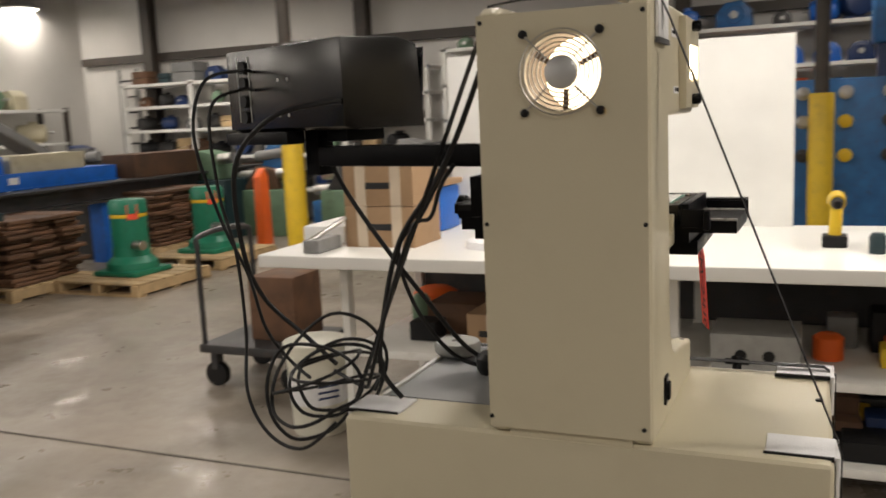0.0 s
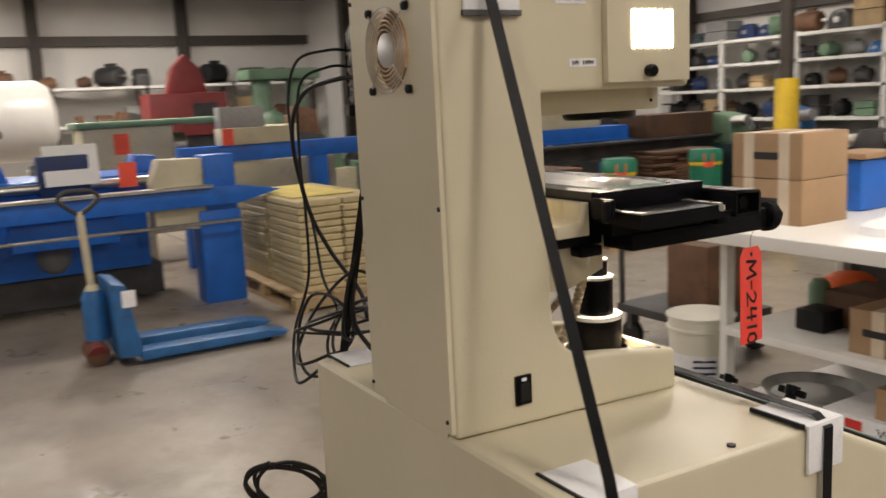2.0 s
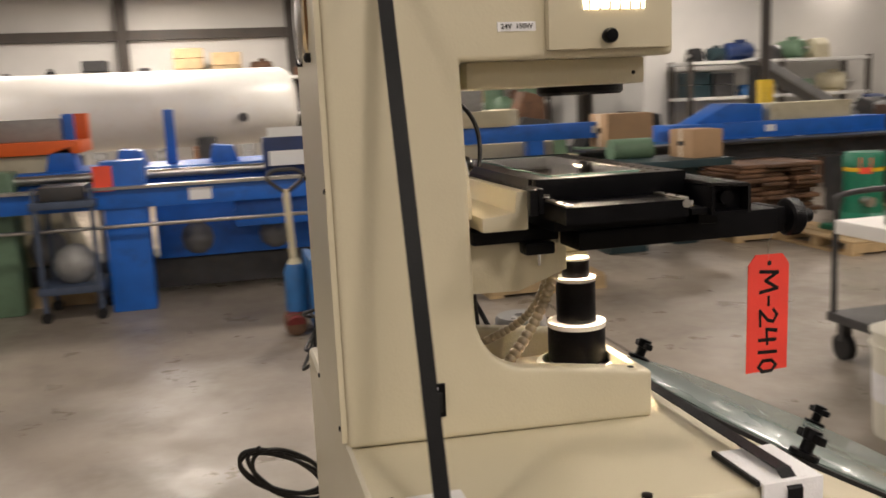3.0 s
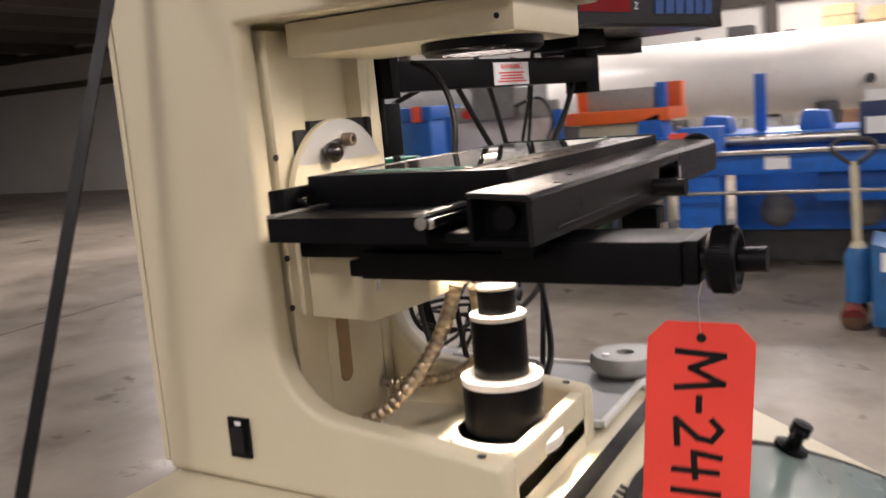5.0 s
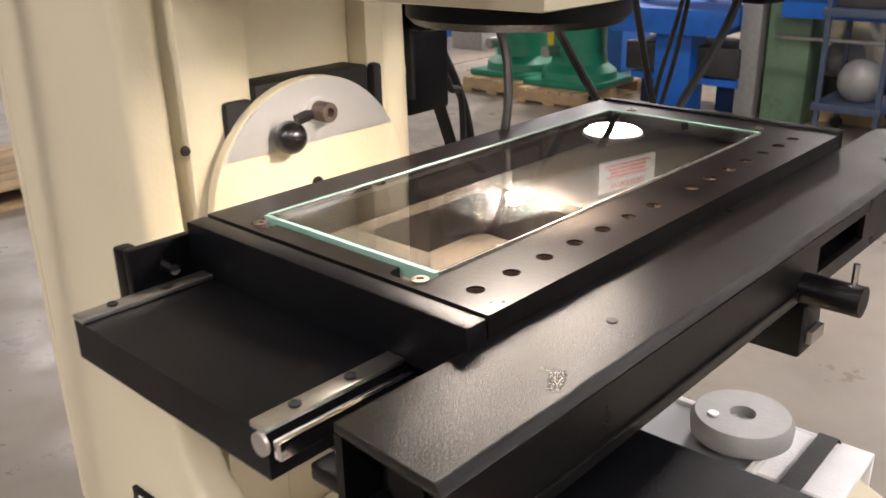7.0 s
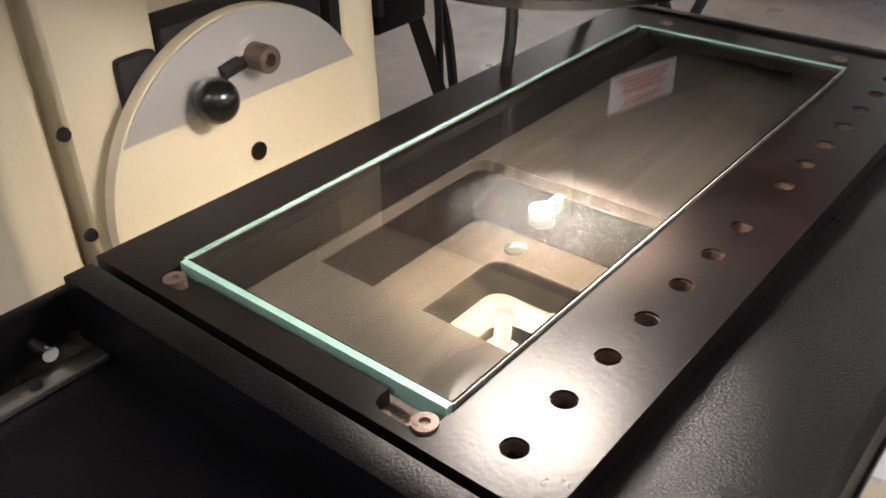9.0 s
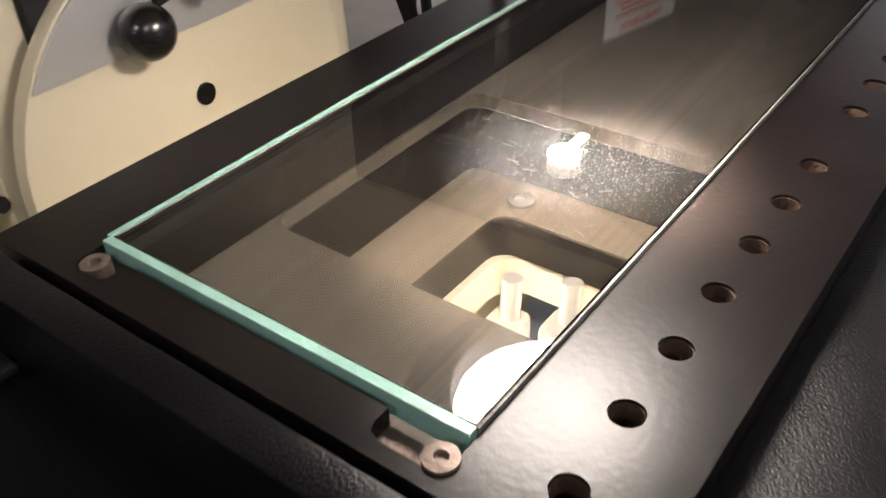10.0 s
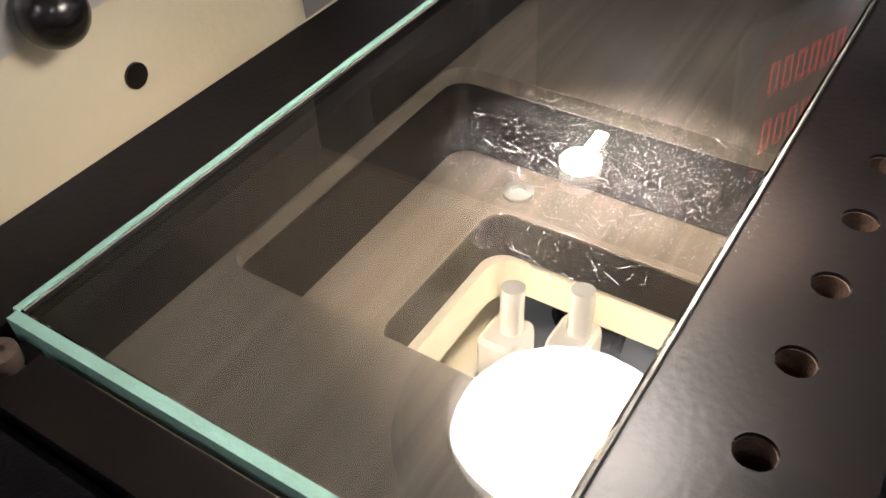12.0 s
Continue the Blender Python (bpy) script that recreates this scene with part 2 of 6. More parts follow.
# ---- structure ----
ROOF = 3.7
solid("floor", bx(-15.3, 9.3, -26.3, 10.7, -0.2, 0), CONCRETE, "worn polished grey-brown concrete warehouse floor with stains", "floor", kind="structure", at=(0, 0, 0))
WALL_BITS = [("wall_west", -15.3, -15.0, -26.0, 5.95), ("wall_inner_north", -15.3, -11.3, 5.95, 6.25), ("wall_inner_west", -11.3, -11.0, 5.95, 10.4),
             ("wall_north", -11.3, 9.3, 10.4, 10.7), ("wall_east", 9.0, 9.3, -26.0, 10.4), ("wall_south", -15.3, 9.3, -26.3, -26.0)]
for n, x0, x1, y0, y1 in WALL_BITS:
    solid(n, bx(x0, x1, y0, y1, 0, ROOF), WALL, "off-white painted warehouse wall, scuffed and dusty", "wall", kind="structure")
solid("ceiling", bx(-15.3, 9.3, -26.3, 10.7, ROOF, ROOF + 0.2), CEILING, "dark steel roof deck of the warehouse", "ceiling", kind="structure")
GIRT = mat("dark_painted_steel", (0.06, 0.05, 0.042), 0.55, 0, 0.2, 4, 0.1, 100, (0.1, 0.05, 0.03), 0.4)
for y0, y1, z in ((-26, 5.95, 2.65), (-26, 5.95, 3.45)):
    solid("trim_girt", bx(-15.0, -14.88, y0, y1, z, z + 0.16), GIRT, "dark steel wall girt running along the wall", "girt", kind="structure")
solid("trim_girt", bx(-10.9, 9, 10.28, 10.4, 2.5, 2.62), GIRT, "dark steel wall girt running along the wall", "girt", kind="structure")
for x, y in [(-14.85, yy) for yy in (-13, -8.6, -4.2, -1.6, 1.2, 3.6)] + [(-12.9, 5.82), (-9.4, 10.22), (-5.6, 10.22), (-1.2, 10.22)]:
    solid("trim_post", box(box(box(B(), x - 0.09, x + 0.09, y - 0.09, y - 0.07, 0, ROOF), x - 0.09, x + 0.09, y + 0.07, y + 0.09, 0, ROOF), x - 0.01, x + 0.01, y - 0.07, y + 0.07, 0, ROOF), GIRT, "dark steel H-section building post", "post", kind="structure")
for y in np.arange(-25, 10, 2.2):
    solid("trim_joist", bx(-15, 9, y, y + 0.1, ROOF - 0.22, ROOF), GIRT, "dark steel roof joist", "joist", kind="structure")

JOINT = mat("dark_joint_filler", (0.1, 0.088, 0.074), 0.7, 0, 0.3, 9)
for y in (1.93, -5.41):
    solid("trim_floor_joint", bx(-15, 9, y - 0.006, y + 0.006, -0.001, 0.004), JOINT, "dark sawn control joint across the concrete floor", "floor joint", kind="structure")

# spots from (-9.6, -0.9) on are unseen lamps, added to brighten dim areas
LAMP_AND_FILL_SPOTS = [(-11.0, 9.2), (-9.4, 6.4), (-12.6, 3.0), (-7.6, 8.3), (-4.5, 7.5), (0.6, 7.5), (-7.8, 1.6), (-3.4, 4.4), (1.8, 2.6),
              (-7.35, -4.0), (-3.2, -0.5), (1.8, -2.6), (-7.8, -8.5), (-3.4, -8.5), (2.0, -8.5), (-5.6, -15), (0, -15), (6.0, 0.0), (6.0, -6.0), (6.0, 6.0), (-9.6, -0.9), (-11.6, 0.8), (-11.6, -3.2), (-11.6, -7.5), (-6.3, -12.3), (-2.6, -11.5), (2.7, 0.5), (-0.5, 2.2), (-13.2, -1.0), (-9.0, -6.0)]
LAMP_FACE = glow("ceiling_lamp_face", (1.0, 0.95, 0.86), 10)


def ceiling_lamp(x, y):
    t = thing("ceiling_and_fill_light", (x, y, 3.32), "round white high-bay ceiling light, switched on, from a set that includes added unseen fill lamps", "ceiling light", "ceiling lights")
    part("housing", lathe(B(), (x, y, 3.34), [(0.30, 0), (0.31, 0.03), (0.2, 0.1), (0.1, 0.13), (0, 0.13)], seg=24), WHITE_PAINT, t)
    part("diffuser", lathe(B(), (x, y, 3.325), [(0, 0), (0.26, 0.0), (0.29, 0.015)], seg=24), LAMP_FACE, t, "glowing white diffuser")
    part("hanger", rod(B(), (x, y, 3.46), (x, y, ROOF), 0.008, seg=6), BLACK_MATT, t)
    d = bpy.data.lights.new("bay_and_fill_lamp", "AREA")
    # western lamps get extra power to brighten that bay
    d.shape, d.size, d.energy, d.color = "DISK", 0.5, LAMP_WATTS * (1.9 if x < -7 and y < 2 else 1.0), (1.0, 0.92, 0.8)
    new("bay_and_fill_lamp", d).matrix_world = pose(x, y, 3.31)


LAMP_WATTS = 45
for x, y in LAMP_AND_FILL_SPOTS:
    ceiling_lamp(x, y)

# ---- the optical comparator ----
FIT = GAUGE
machine = thing("optical_comparator", (-0.12, 0.2, -0.3625), "cream enamelled floor-standing optical comparator with black work stage, lamp switched on", "measuring machine")
# base cabinet: flat top at the rear, sloping screen desk at the front
base_profile = [(0.004, -0.3), (0.004, 0.995), (0.455, 0.985), (1.03, 0.717), (1.03, -0.3)]
part("base_cabinet", prism(B(), base_profile, "x", -0.50, 0.235, bevel=0.012, seg=3), CREAM, machine)
part("plinth", bx(-0.46, 0.19, 0.05, 0.96, -0.3625, -0.3), BLACK_MATT, machine)

# C-shaped column casting seen from the side: column, head and foot ridge in one outline of (y, z)
arc = [(0.172 + 0.075 - 0.075 * math.cos(a), 1.147 - 0.075 * math.sin(a)) for a in (radians(k * 15) for k in range(0, 6))]
side = [(0.004, 0.997), (0.004, 1.61), (0.03, 1.622), (0.443, 1.622), (0.443, 1.457), (0.165, 1.457)] + \
       [(0.168, 1.35)] + arc + [(0.29, 1.067), (0.412, 1.05), (0.412, 0.985)]
for name, x0, x1 in (("side_casting", -0.03, 0.0), ("side_casting", -0.243, -0.213)):
    part(name, prism(B(), side, "x", x0, x1, bevel=0.009, seg=4), CREAM, machine)
part("column_core", bx(-0.214, -0.029, 0.006, 0.15, 0.99, 1.455), CREAM, machine)
part("way", bx(-0.088, -0.0375, 0.15, 0.171, 0.99, 1.452, bevel=0.0015), CREAM, machine)
part("way", bx(-0.213, -0.195, 0.15, 0.171, 0.99, 1.452, bevel=0.0015), CREAM, machine)
part("way_web", bx(-0.1945, -0.0885, 0.15, 0.1705, 0.99, 1.302, bevel=0.001), CREAM, machine)
part("edge_strip", bx(-0.2475, -0.2435, 0.158, 0.17, 1.326, 1.42), BLACK_MATT, machine, "thin black strip on the column edge")
part("head_shell", bx(-0.214, -0.029, 0.112, 0.441, 1.459, 1.62), CREAM, machine)
part("foot_bed", bx(-0.214, -0.029, 0.172, 0.41, 0.985, 1.02), CREAM_EDGE, machine)
part("foot_front", bx(-0.214, -0.029, 0.395, 0.41, 1.0, 1.049, bevel=0.003), CREAM, machine)

# rear cover plate with fan
FC = (-0.118, 0, 1.524)


def panel_with_port(x0, x1, z0, z1, y0, y1, cx, cz, r, half=0.06, n=40):
    """A flat panel with one round port cut through it."""
    bm = B()
    for a in ((x0, cx - half, z0, z1), (cx + half, x1, z0, z1), (cx - half, cx + half, z0, cz - half), (cx - half, cx + half, cz + half, z1)):
        box(bm, a[0], a[1], y0, y1, a[2], a[3])
    rims = []
    for y in (y0, y1):
        inn, out = [], []
        for k in range(n):
            c, q = math.cos(2 * math.pi * (k + 0.5) / n), math.sin(2 * math.pi * (k + 0.5) / n)
            m = max(abs(c), abs(q))
            inn.append(bm.verts.new((cx + r * c, y, cz + r * q)))
            out.append(bm.verts.new((cx + half * c / m, y, cz + half * q / m)))
        for k in range(n):
            bm.faces.new((inn[k], out[k], out[(k + 1) % n], inn[(k + 1) % n]))
        rims.append(inn)
    for k in range(n):
        bm.faces.new((rims[0][k], rims[0][(k + 1) % n], rims[1][(k + 1) % n], rims[1][k]))
    bmesh.ops.remove_doubles(bm, verts=bm.verts, dist=0.00002)
    return bm


bp = part("back_panel", panel_with_port(-0.241, -0.002, 1.006, 1.608, -0.003, 0.004, FC[0], FC[2], 0.0535), CREAM, machine)
TUNNEL = mat("brown_lit_duct", (0.13, 0.075, 0.035), 0.5, 0.3, 0.15, 20)
tun = B()
lathe(tun, (FC[0], 0.004, FC[2]), [(0.054, 0), (0.0545, 0.0), (0.0545, 0.1), (0.054, 0.1)], "Y", 40)
bmesh.ops.delete(tun, geom=[f for f in tun.faces if len(f.verts) > 4], context="FACES")
part("fan_duct", tun, TUNNEL, bp, "brown metal fan duct")
for x, z in ((-0.235, 1.598), (-0.008, 1.598), (-0.235, 1.313), (-0.006, 1.314), (-0.238, 1.022), (-0.011, 1.022)):
    part("screw", lathe(B(), (x, -0.003, z), [(0.0035, 0), (0.003, -0.002), (0, -0.0022)], "Y", 10), BLACK_MATT, bp)
part("fan_glow", lathe(B(), (FC[0], 0.104, FC[2]), [(0.0535, 0.002), (0.0535, 0.0), (0, 0.0)], "Y", 40), LAMP_GLOW, bp, "lamp light shining out through the fan opening")
fan = part("fan_hub", lathe(B(), (FC[0], -0.004, FC[2]), [(0.023, 0), (0.023, -0.006), (0.02, -0.008), (0, -0.008)], "Y", 32), ALU, bp, "round grey fan hub")
for r in (0.028, 0.034, 0.040, 0.046, 0.052, 0.058):
    ring = B()
    tube(ring, [(FC[0] + r * math.cos(a), -0.011, FC[2] + r * math.sin(a)) for a in (2 * math.pi * k / 28 for k in range(29))], 0.0011, 6, 1)
    part("guard_ring", ring, STEEL, bp)
for sx in (-1, 1):
    for sz in (-1, 1):
        part("guard_arm", rod(B(), (FC[0] + sx * 0.02, -0.011, FC[2] + sz * 0.02), (FC[0] + sx * 0.053, -0.008, FC[2] + sz * 0.053), 0.0013, seg=6), STEEL, bp)
        part("guard_screw", lathe(B(), (FC[0] + sx * 0.0535, -0.003, FC[2] + sz * 0.0535), [(0.006, 0), (0.006, -0.006), (0.003, -0.008), (0, -0.008)], "Y", 14), BLACK_MATT, bp)
for k in range(3):
    a0 = 2 * math.pi * k / 3 + 0.35
    bl = [(FC[0] + r * math.cos(a), FC[2] + r * math.sin(a)) for r, a in ((0.023, a0), (0.052, a0 + 0.05), (0.052, a0 + 0.22), (0.023, a0 + 0.3))]
    part("fan_blade", prism(B(), bl, "y", 0.02, 0.0215), TUNNEL, bp)

# lamp door on the side of the head
door = part("lamp_door", bx(0.0, 0.012, 0.272, 0.432, 1.466, 1.612, bevel=0.002), CREAM, machine)
for z in (1.481, 1.600):
    part("knob", lathe(B(), (0.012, 0.348, z), [(0.008, 0), (0.009, 0.003), (0.009, 0.011), (0.007, 0.014), (0, 0.0145)], "X", 20), BLACK, door, "black plastic thumb knob")
lit = part("lamp_window", bx(0.0122, 0.0134, 0.317, 0.396, 1.513, 1.567), LAMP_WINDOW, door, "glowing louvred lamp opening")
for k in range(6):
    y = 0.317 + 0.079 * (k + 0.5) / 6
    part("louvre", bx(0.0134, 0.016, y - 0.0012, y + 0.0012, 1.511, 1.569), CREAM_EDGE, door)
for y0, y1, z0, z1 in ((0.19, 0.244, 1.575, 1.588), (0.212, 0.26, 1.49, 1.501)):
    lab = part("label_plate", bx(0.0, 0.0012, y0, y1, z0, z1), PAPER, machine, "small white printed label")


def words(text, size, m, material, parent, name="lettering", label="", bold=0.0):
    cu = bpy.data.curves.new(name, "FONT")
    cu.body, cu.size, cu.extrude, cu.offset = text, size, 0.0003, bold
    cu.align_x, cu.align_y = "CENTER", "CENTER"
    tmp = bpy.data.objects.new(name, cu)
    scene.collection.objects.link(tmp)
    bpy.context.view_layer.update()
    me = bpy.data.meshes.new_from_object(tmp.evaluated_get(bpy.context.evaluated_depsgraph_get()))
    bpy.data.objects.remove(tmp)
    bpy.data.curves.remove(cu)
    me.transform(FIT @ m)
    me.transform(Matrix.Translation(-root_of(parent).location))
    me.materials.clear()
    me.materials.append(material)
    ob = new(name, me)
    ob.parent = parent
    if label:
        ob["label"] = label
    return ob


words("24V  150W", 0.0085, pose(0.0018, 0.236, 1.4955, 90, 0, 90), INK, machine)
words("ON/OFF  150W", 0.0075, pose(0.0018, 0.217, 1.5815, 90, 0, 90), INK, machine)

# power switch
sw = part("power_switch", bx(0.0, 0.004, 0.101, 0.128, 1.025, 1.068, bevel=0.001), BLACK, machine, "black rocker power switch")
part("rocker", bx(0.004, 0.008, 0.106, 0.123, 1.032, 1.058, bevel=0.0015), BLACK_MATT, sw)
part("mark", bx(0.004, 0.0046, 0.111, 0.119, 1.060, 1.0645), PAPER, sw)

# lower head plate and condenser lens
part("lens_mount", bx(-0.214, -0.05, 0.186, 0.428, 1.4242, 1.458, bevel=0.004), CREAM, machine)
part("screw", lathe(B(), (-0.05, 0.412, 1.438), [(0.0028, 0), (0.0024, 0.0015), (0, 0.0016)], "X", 10), BLACK_MATT, machine)
BX, BY = -0.117, 0.365
cond = part("condenser_ring", lathe(B(), (BX, BY, 1.424), [(0.058, 0.0), (0.058, -0.008), (0.054, -0.012), (0.039, -0.012), (0.039, -0.0002)]), BLACK, machine, "black lens ring")
part("lens", lathe(B(), (BX, BY, 1.4228), [(0.0385, 0.001), (0.038, -0.0005), (0.025, -0.0015), (0, -0.002)]), LAMP_LENS, cond, "glowing condenser lens")
beam = bpy.data.lights.new("condenser_lamp", "SPOT")
beam.energy, beam.color, beam.spot_size, beam.spot_blend, beam.shadow_soft_size = 28, (1.0, 0.8, 0.54), radians(66), 0.9, 0.012
lamp = new("condenser_lamp", beam)
lamp.matrix_world = Matrix.Translation(FIT @ Vector((BX, BY, 1.418)))

# vertical screw heads on the column's front
for z in (1.329, 1.278, 1.228, 1.177):
    part("screw", lathe(B(), (-0.034, 0.171, z), [(0.0035, 0), (0.003, 0.002), (0, 0.0022)], "Y", 10), BLACK_MATT, machine)

# vertical slide with tilting half-disc
part("slide_block", bx(-0.205, -0.05, 0.168, 0.176, 1.165, 1.30, bevel=0.003), CREAM, machine)
part("slide_rail", bx(-0.19, -0.0885, 0.15, 0.176, 1.3025, 1.362, bevel=0.002), BLACK_MATT, machine, "black slide rail")
part("slide_rail_edge", bx(-0.204, -0.1945, 0.168, 0.178, 1.31, 1.362, bevel=0.004), BLACK_MATT, machine)
part("slide_rail_edge", bx(-0.086, -0.064, 0.168, 0.176, 1.30, 1.354, bevel=0.004), BLACK_MATT, machine)
DC, DR = (-0.128, 1.275), 0.088
ang = [radians(-8 + k * 196 / 32) for k in range(33)]
disc = part("tilt_disc", prism(B(), [(DC[0] + DR * math.cos(a), DC[1] + DR * math.sin(a)) for a in ang], "y", 0.176, 0.184, bevel=0.001), CREAM, machine, "cream half-round tilt disc")
chord = [radians(k) for k in np.linspace(30, 150, 24)]
part("scale_plate", prism(B(), [(DC[0] + (DR - 0.001) * math.cos(a), DC[1] + (DR - 0.001) * math.sin(a)) for a in chord], "y", 0.1842, 0.1855), ALU, disc, "bare aluminium protractor plate")
# nothing is cut: a black bar gives the dark inside of the slot
part("slot", tube(B(), [(DC[0] + 0.063 * math.cos(a), 0.1855, DC[1] + 0.063 * math.sin(a)) for a in (radians(74), radians(84), radians(94), radians(105))], 0.0042, 8, 3), BLACK_MATT, disc, "raised black bar standing for the curved clamping slot")
cs = part("clamp_washer", lathe(B(), (-0.131, 0.1855, 1.3395), [(0.0095, 0), (0.0095, 0.002), (0.006, 0.002)], "Y", 20), ALU, disc, "pale steel washer")
part("clamp_screw", lathe(B(), (-0.131, 0.1875, 1.3395), [(0.007, 0), (0.007, 0.011), (0.0065, 0.012), (0.0035, 0.012), (0.003, 0.006), (0, 0.006)], "Y", 20), RUSTY, cs, "brown socket head clamp screw")
kn = part("ball_stem", rod(B(), (-0.0995, 0.184, 1.328), (-0.0995, 0.19, 1.328), 0.005, seg=12), BLACK, disc)
part("ball_knob", ball(B(), (-0.0995, 0.194, 1.328), 0.0112, 28), GLOSS_BLACK, disc, "glossy black ball knob")
part("bolt_head", lathe(B(), (-0.128, 0.184, 1.288), [(0.005, 0), (0.005, 0.0012), (0, 0.0012)], "Y", 16), BLACK_WORN, disc)
# no recess is cut: a brown plate carries the slot's warm shade
part("slot_plate", prism(B(), [(-0.117 + 0.011 * math.cos(a), (1.15 if math.sin(a) >= 0 else 1.085) + 0.011 * math.sin(a)) for a in (2 * math.pi * k / 24 for k in range(24))], "y", 0.1705, 0.1718), mat("shaded_slot", (0.3, 0.2, 0.09), 0.6), machine, "raised brown plate coloured as the shaded, lamplit slot in the column front")
part("cover_box", prism(B(), [(0.1765, 1.2275), (0.1765, 1.162), (0.25, 1.16), (0.318, 1.184), (0.318, 1.2275)], "x", -0.18, -0.06, bevel=0.002), CREAM, machine)
part("stage_carrier", prism(B(), [(0.1865, 1.25), (0.1865, 1.268), (0.228, 1.272), (0.231, 1.2985), (0.2455, 1.2985), (0.2455, 1.25)], "x", -0.25, -0.004, bevel=0.002), CREAM, machine, "cream carrier casting behind the stage")

# objective tower on the foot
tw = part("objective_tower", lathe(B(), (BX - 0.008, BY - 0.008, 1.0), [(0.058, 0.02), (0.058, 0.034), (0.05, 0.038), (0.041, 0.038), (0.041, 0.088), (0.028, 0.089)]), BLACK, machine, "black stepped objective lens tower")
TX, TY = BX - 0.008, BY - 0.008
part("flange", lathe(B(), (TX, TY, 1.02), [(0.057, 0), (0.0585, 0.004), (0.0585, 0.014), (0.05, 0.018), (0.04, 0.018)]), WHITE_RING, tw, "ring coloured white for the lamp light on it")
part("collar", lathe(B(), (TX, TY, 1.087), [(0.0415, 0), (0.042, 0.003), (0.042, 0.007), (0.028, 0.008)]), WHITE_RING, tw, "shoulder ring coloured white for the lamp light on it")
part("barrel", lathe(B(), (TX, TY, 1.09), [(0.028, 0), (0.028, 0.064), (0.018, 0.065)]), BLACK, tw)
part("barrel_ring", lathe(B(), (TX, TY, 1.153), [(0.0283, 0), (0.0287, 0.002), (0.0287, 0.005), (0.018, 0.006)]), WHITE_RING, tw)
part("objective_cap", lathe(B(), (TX, TY, 1.158), [(0.0195, 0), (0.0195, 0.024), (0.017, 0.026)]), BLACK, tw)
part("front_lens", lathe(B(), (TX, TY, 1.183), [(0.0198, 0), (0.0198, 0.003), (0.015, 0.0035), (0.014, 0.001), (0, 0.002)]), WHITE_RING, tw, "objective rim coloured white for the lamp light on it")
CONDUIT = mat("flexible_steel_conduit", (0.46, 0.39, 0.3), 0.34, 1, 0.1, 60)
part("conduit", tube(B(), [(-0.06, 0.174, 1.03), (-0.068, 0.2, 1.038), (-0.084, 0.2416, 1.06), (-0.096, 0.282, 1.104), (-0.103, 0.308, 1.15), (-0.106, 0.322, 1.19)], 0.0082, 14, 18, ribs=True), CONDUIT, machine, "ribbed flexible metal conduit")
part("conduit", tube(B(), [(-0.19, 0.172, 1.05), (-0.194, 0.21, 1.05), (-0.199, 0.26, 1.063), (-0.185, 0.3, 1.09), (-0.16, 0.318, 1.13), (-0.14, 0.325, 1.18)], 0.0065, 14, 18, ribs=True), CONDUIT, machine, "ribbed flexible metal conduit")

# work stage, turned slightly on its tilt axis
YAW = Matrix.Translation((-0.08, 0.425, 0)) @ Matrix.Rotation(radians(-1.7), 4, "Z") @ Matrix.Translation((0.08, -0.425, 0))


def sp(name, bm, material, parent=None, label=""):
    return part(name, turned(bm, YAW), material, parent or stage, label)


def plate_with_holes(bm, outer, inner, z0, z1, holes=(), notches=()):
    """A flat plate with a rectangular opening and a row of round holes, all cut through."""
    x0, x1, y0, y1 = outer
    a0, a1, b0, b1 = inner
    hx = sorted(h[0] for h in holes)
    cells = []
    if b0 > y0:
        cells.append((x0, x1, y0, b0))
    cells.append((x0, a0, b0, b1))
    if notches:
        rim = [(x1, b0), (x1, b1)]
        for n0, n1, deep in notches:
            rim += [(a1, n1), (deep - 0.002, n1), (deep, n1 - 0.002), (deep, n0 + 0.004), (deep - 0.0015, n0 + 0.001), (deep - 0.004, n0), (a1, n0)]
        rim.append((a1, b0))
        prism(bm, rim, "z", z0, z1)
    else:
        cells.append((a1, x1, b0, b1))
    hy, half = (holes[0][1], 0.0095) if holes else (0, 0)
    if not holes:
        cells.append((x0, x1, b1, y1))
    else:
        cells += [(x0, x1, b1, hy - half), (x0, x1, hy + half, y1)]
        edge = x0
        for h in hx:
            cells.append((edge, h - half, hy - half, hy + half))
            edge = h + half
        cells.append((edge, x1, hy - half, hy + half))
    for c in cells:
        if c[1] - c[0] > 1e-5 and c[3] - c[2] > 1e-5:
            box(bm, c[0], c[1], c[2], c[3], z0, z1)
    n = 24
    for h in hx:
        r = HOLE_R
        for z, flip in ((z1, False), (z0, True)):
            inn = [bm.verts.new((h + r * math.cos(2 * math.pi * k / n + math.pi / 4), hy + r * math.sin(2 * math.pi * k / n + math.pi / 4), z)) for k in range(n)]
            outv = []
            for k in range(n):
                c, s = math.cos(2 * math.pi * k / n + math.pi / 4), math.sin(2 * math.pi * k / n + math.pi / 4)
                m = max(abs(c), abs(s))
                outv.append(bm.verts.new((h + half * c / m, hy + half * s / m, z)))
            for k in range(n):
                j = (k + 1) % n
                bm.faces.new((inn[k], outv[k], outv[j], inn[j]))
            if not flip:
                top = inn
        for k in range(n):
            j = (k + 1) % n
            bm.faces.new((top[k], top[j], inn[j], inn[k]))
    bmesh.ops.remove_doubles(bm, verts=bm.verts, dist=0.00002)
    return bm


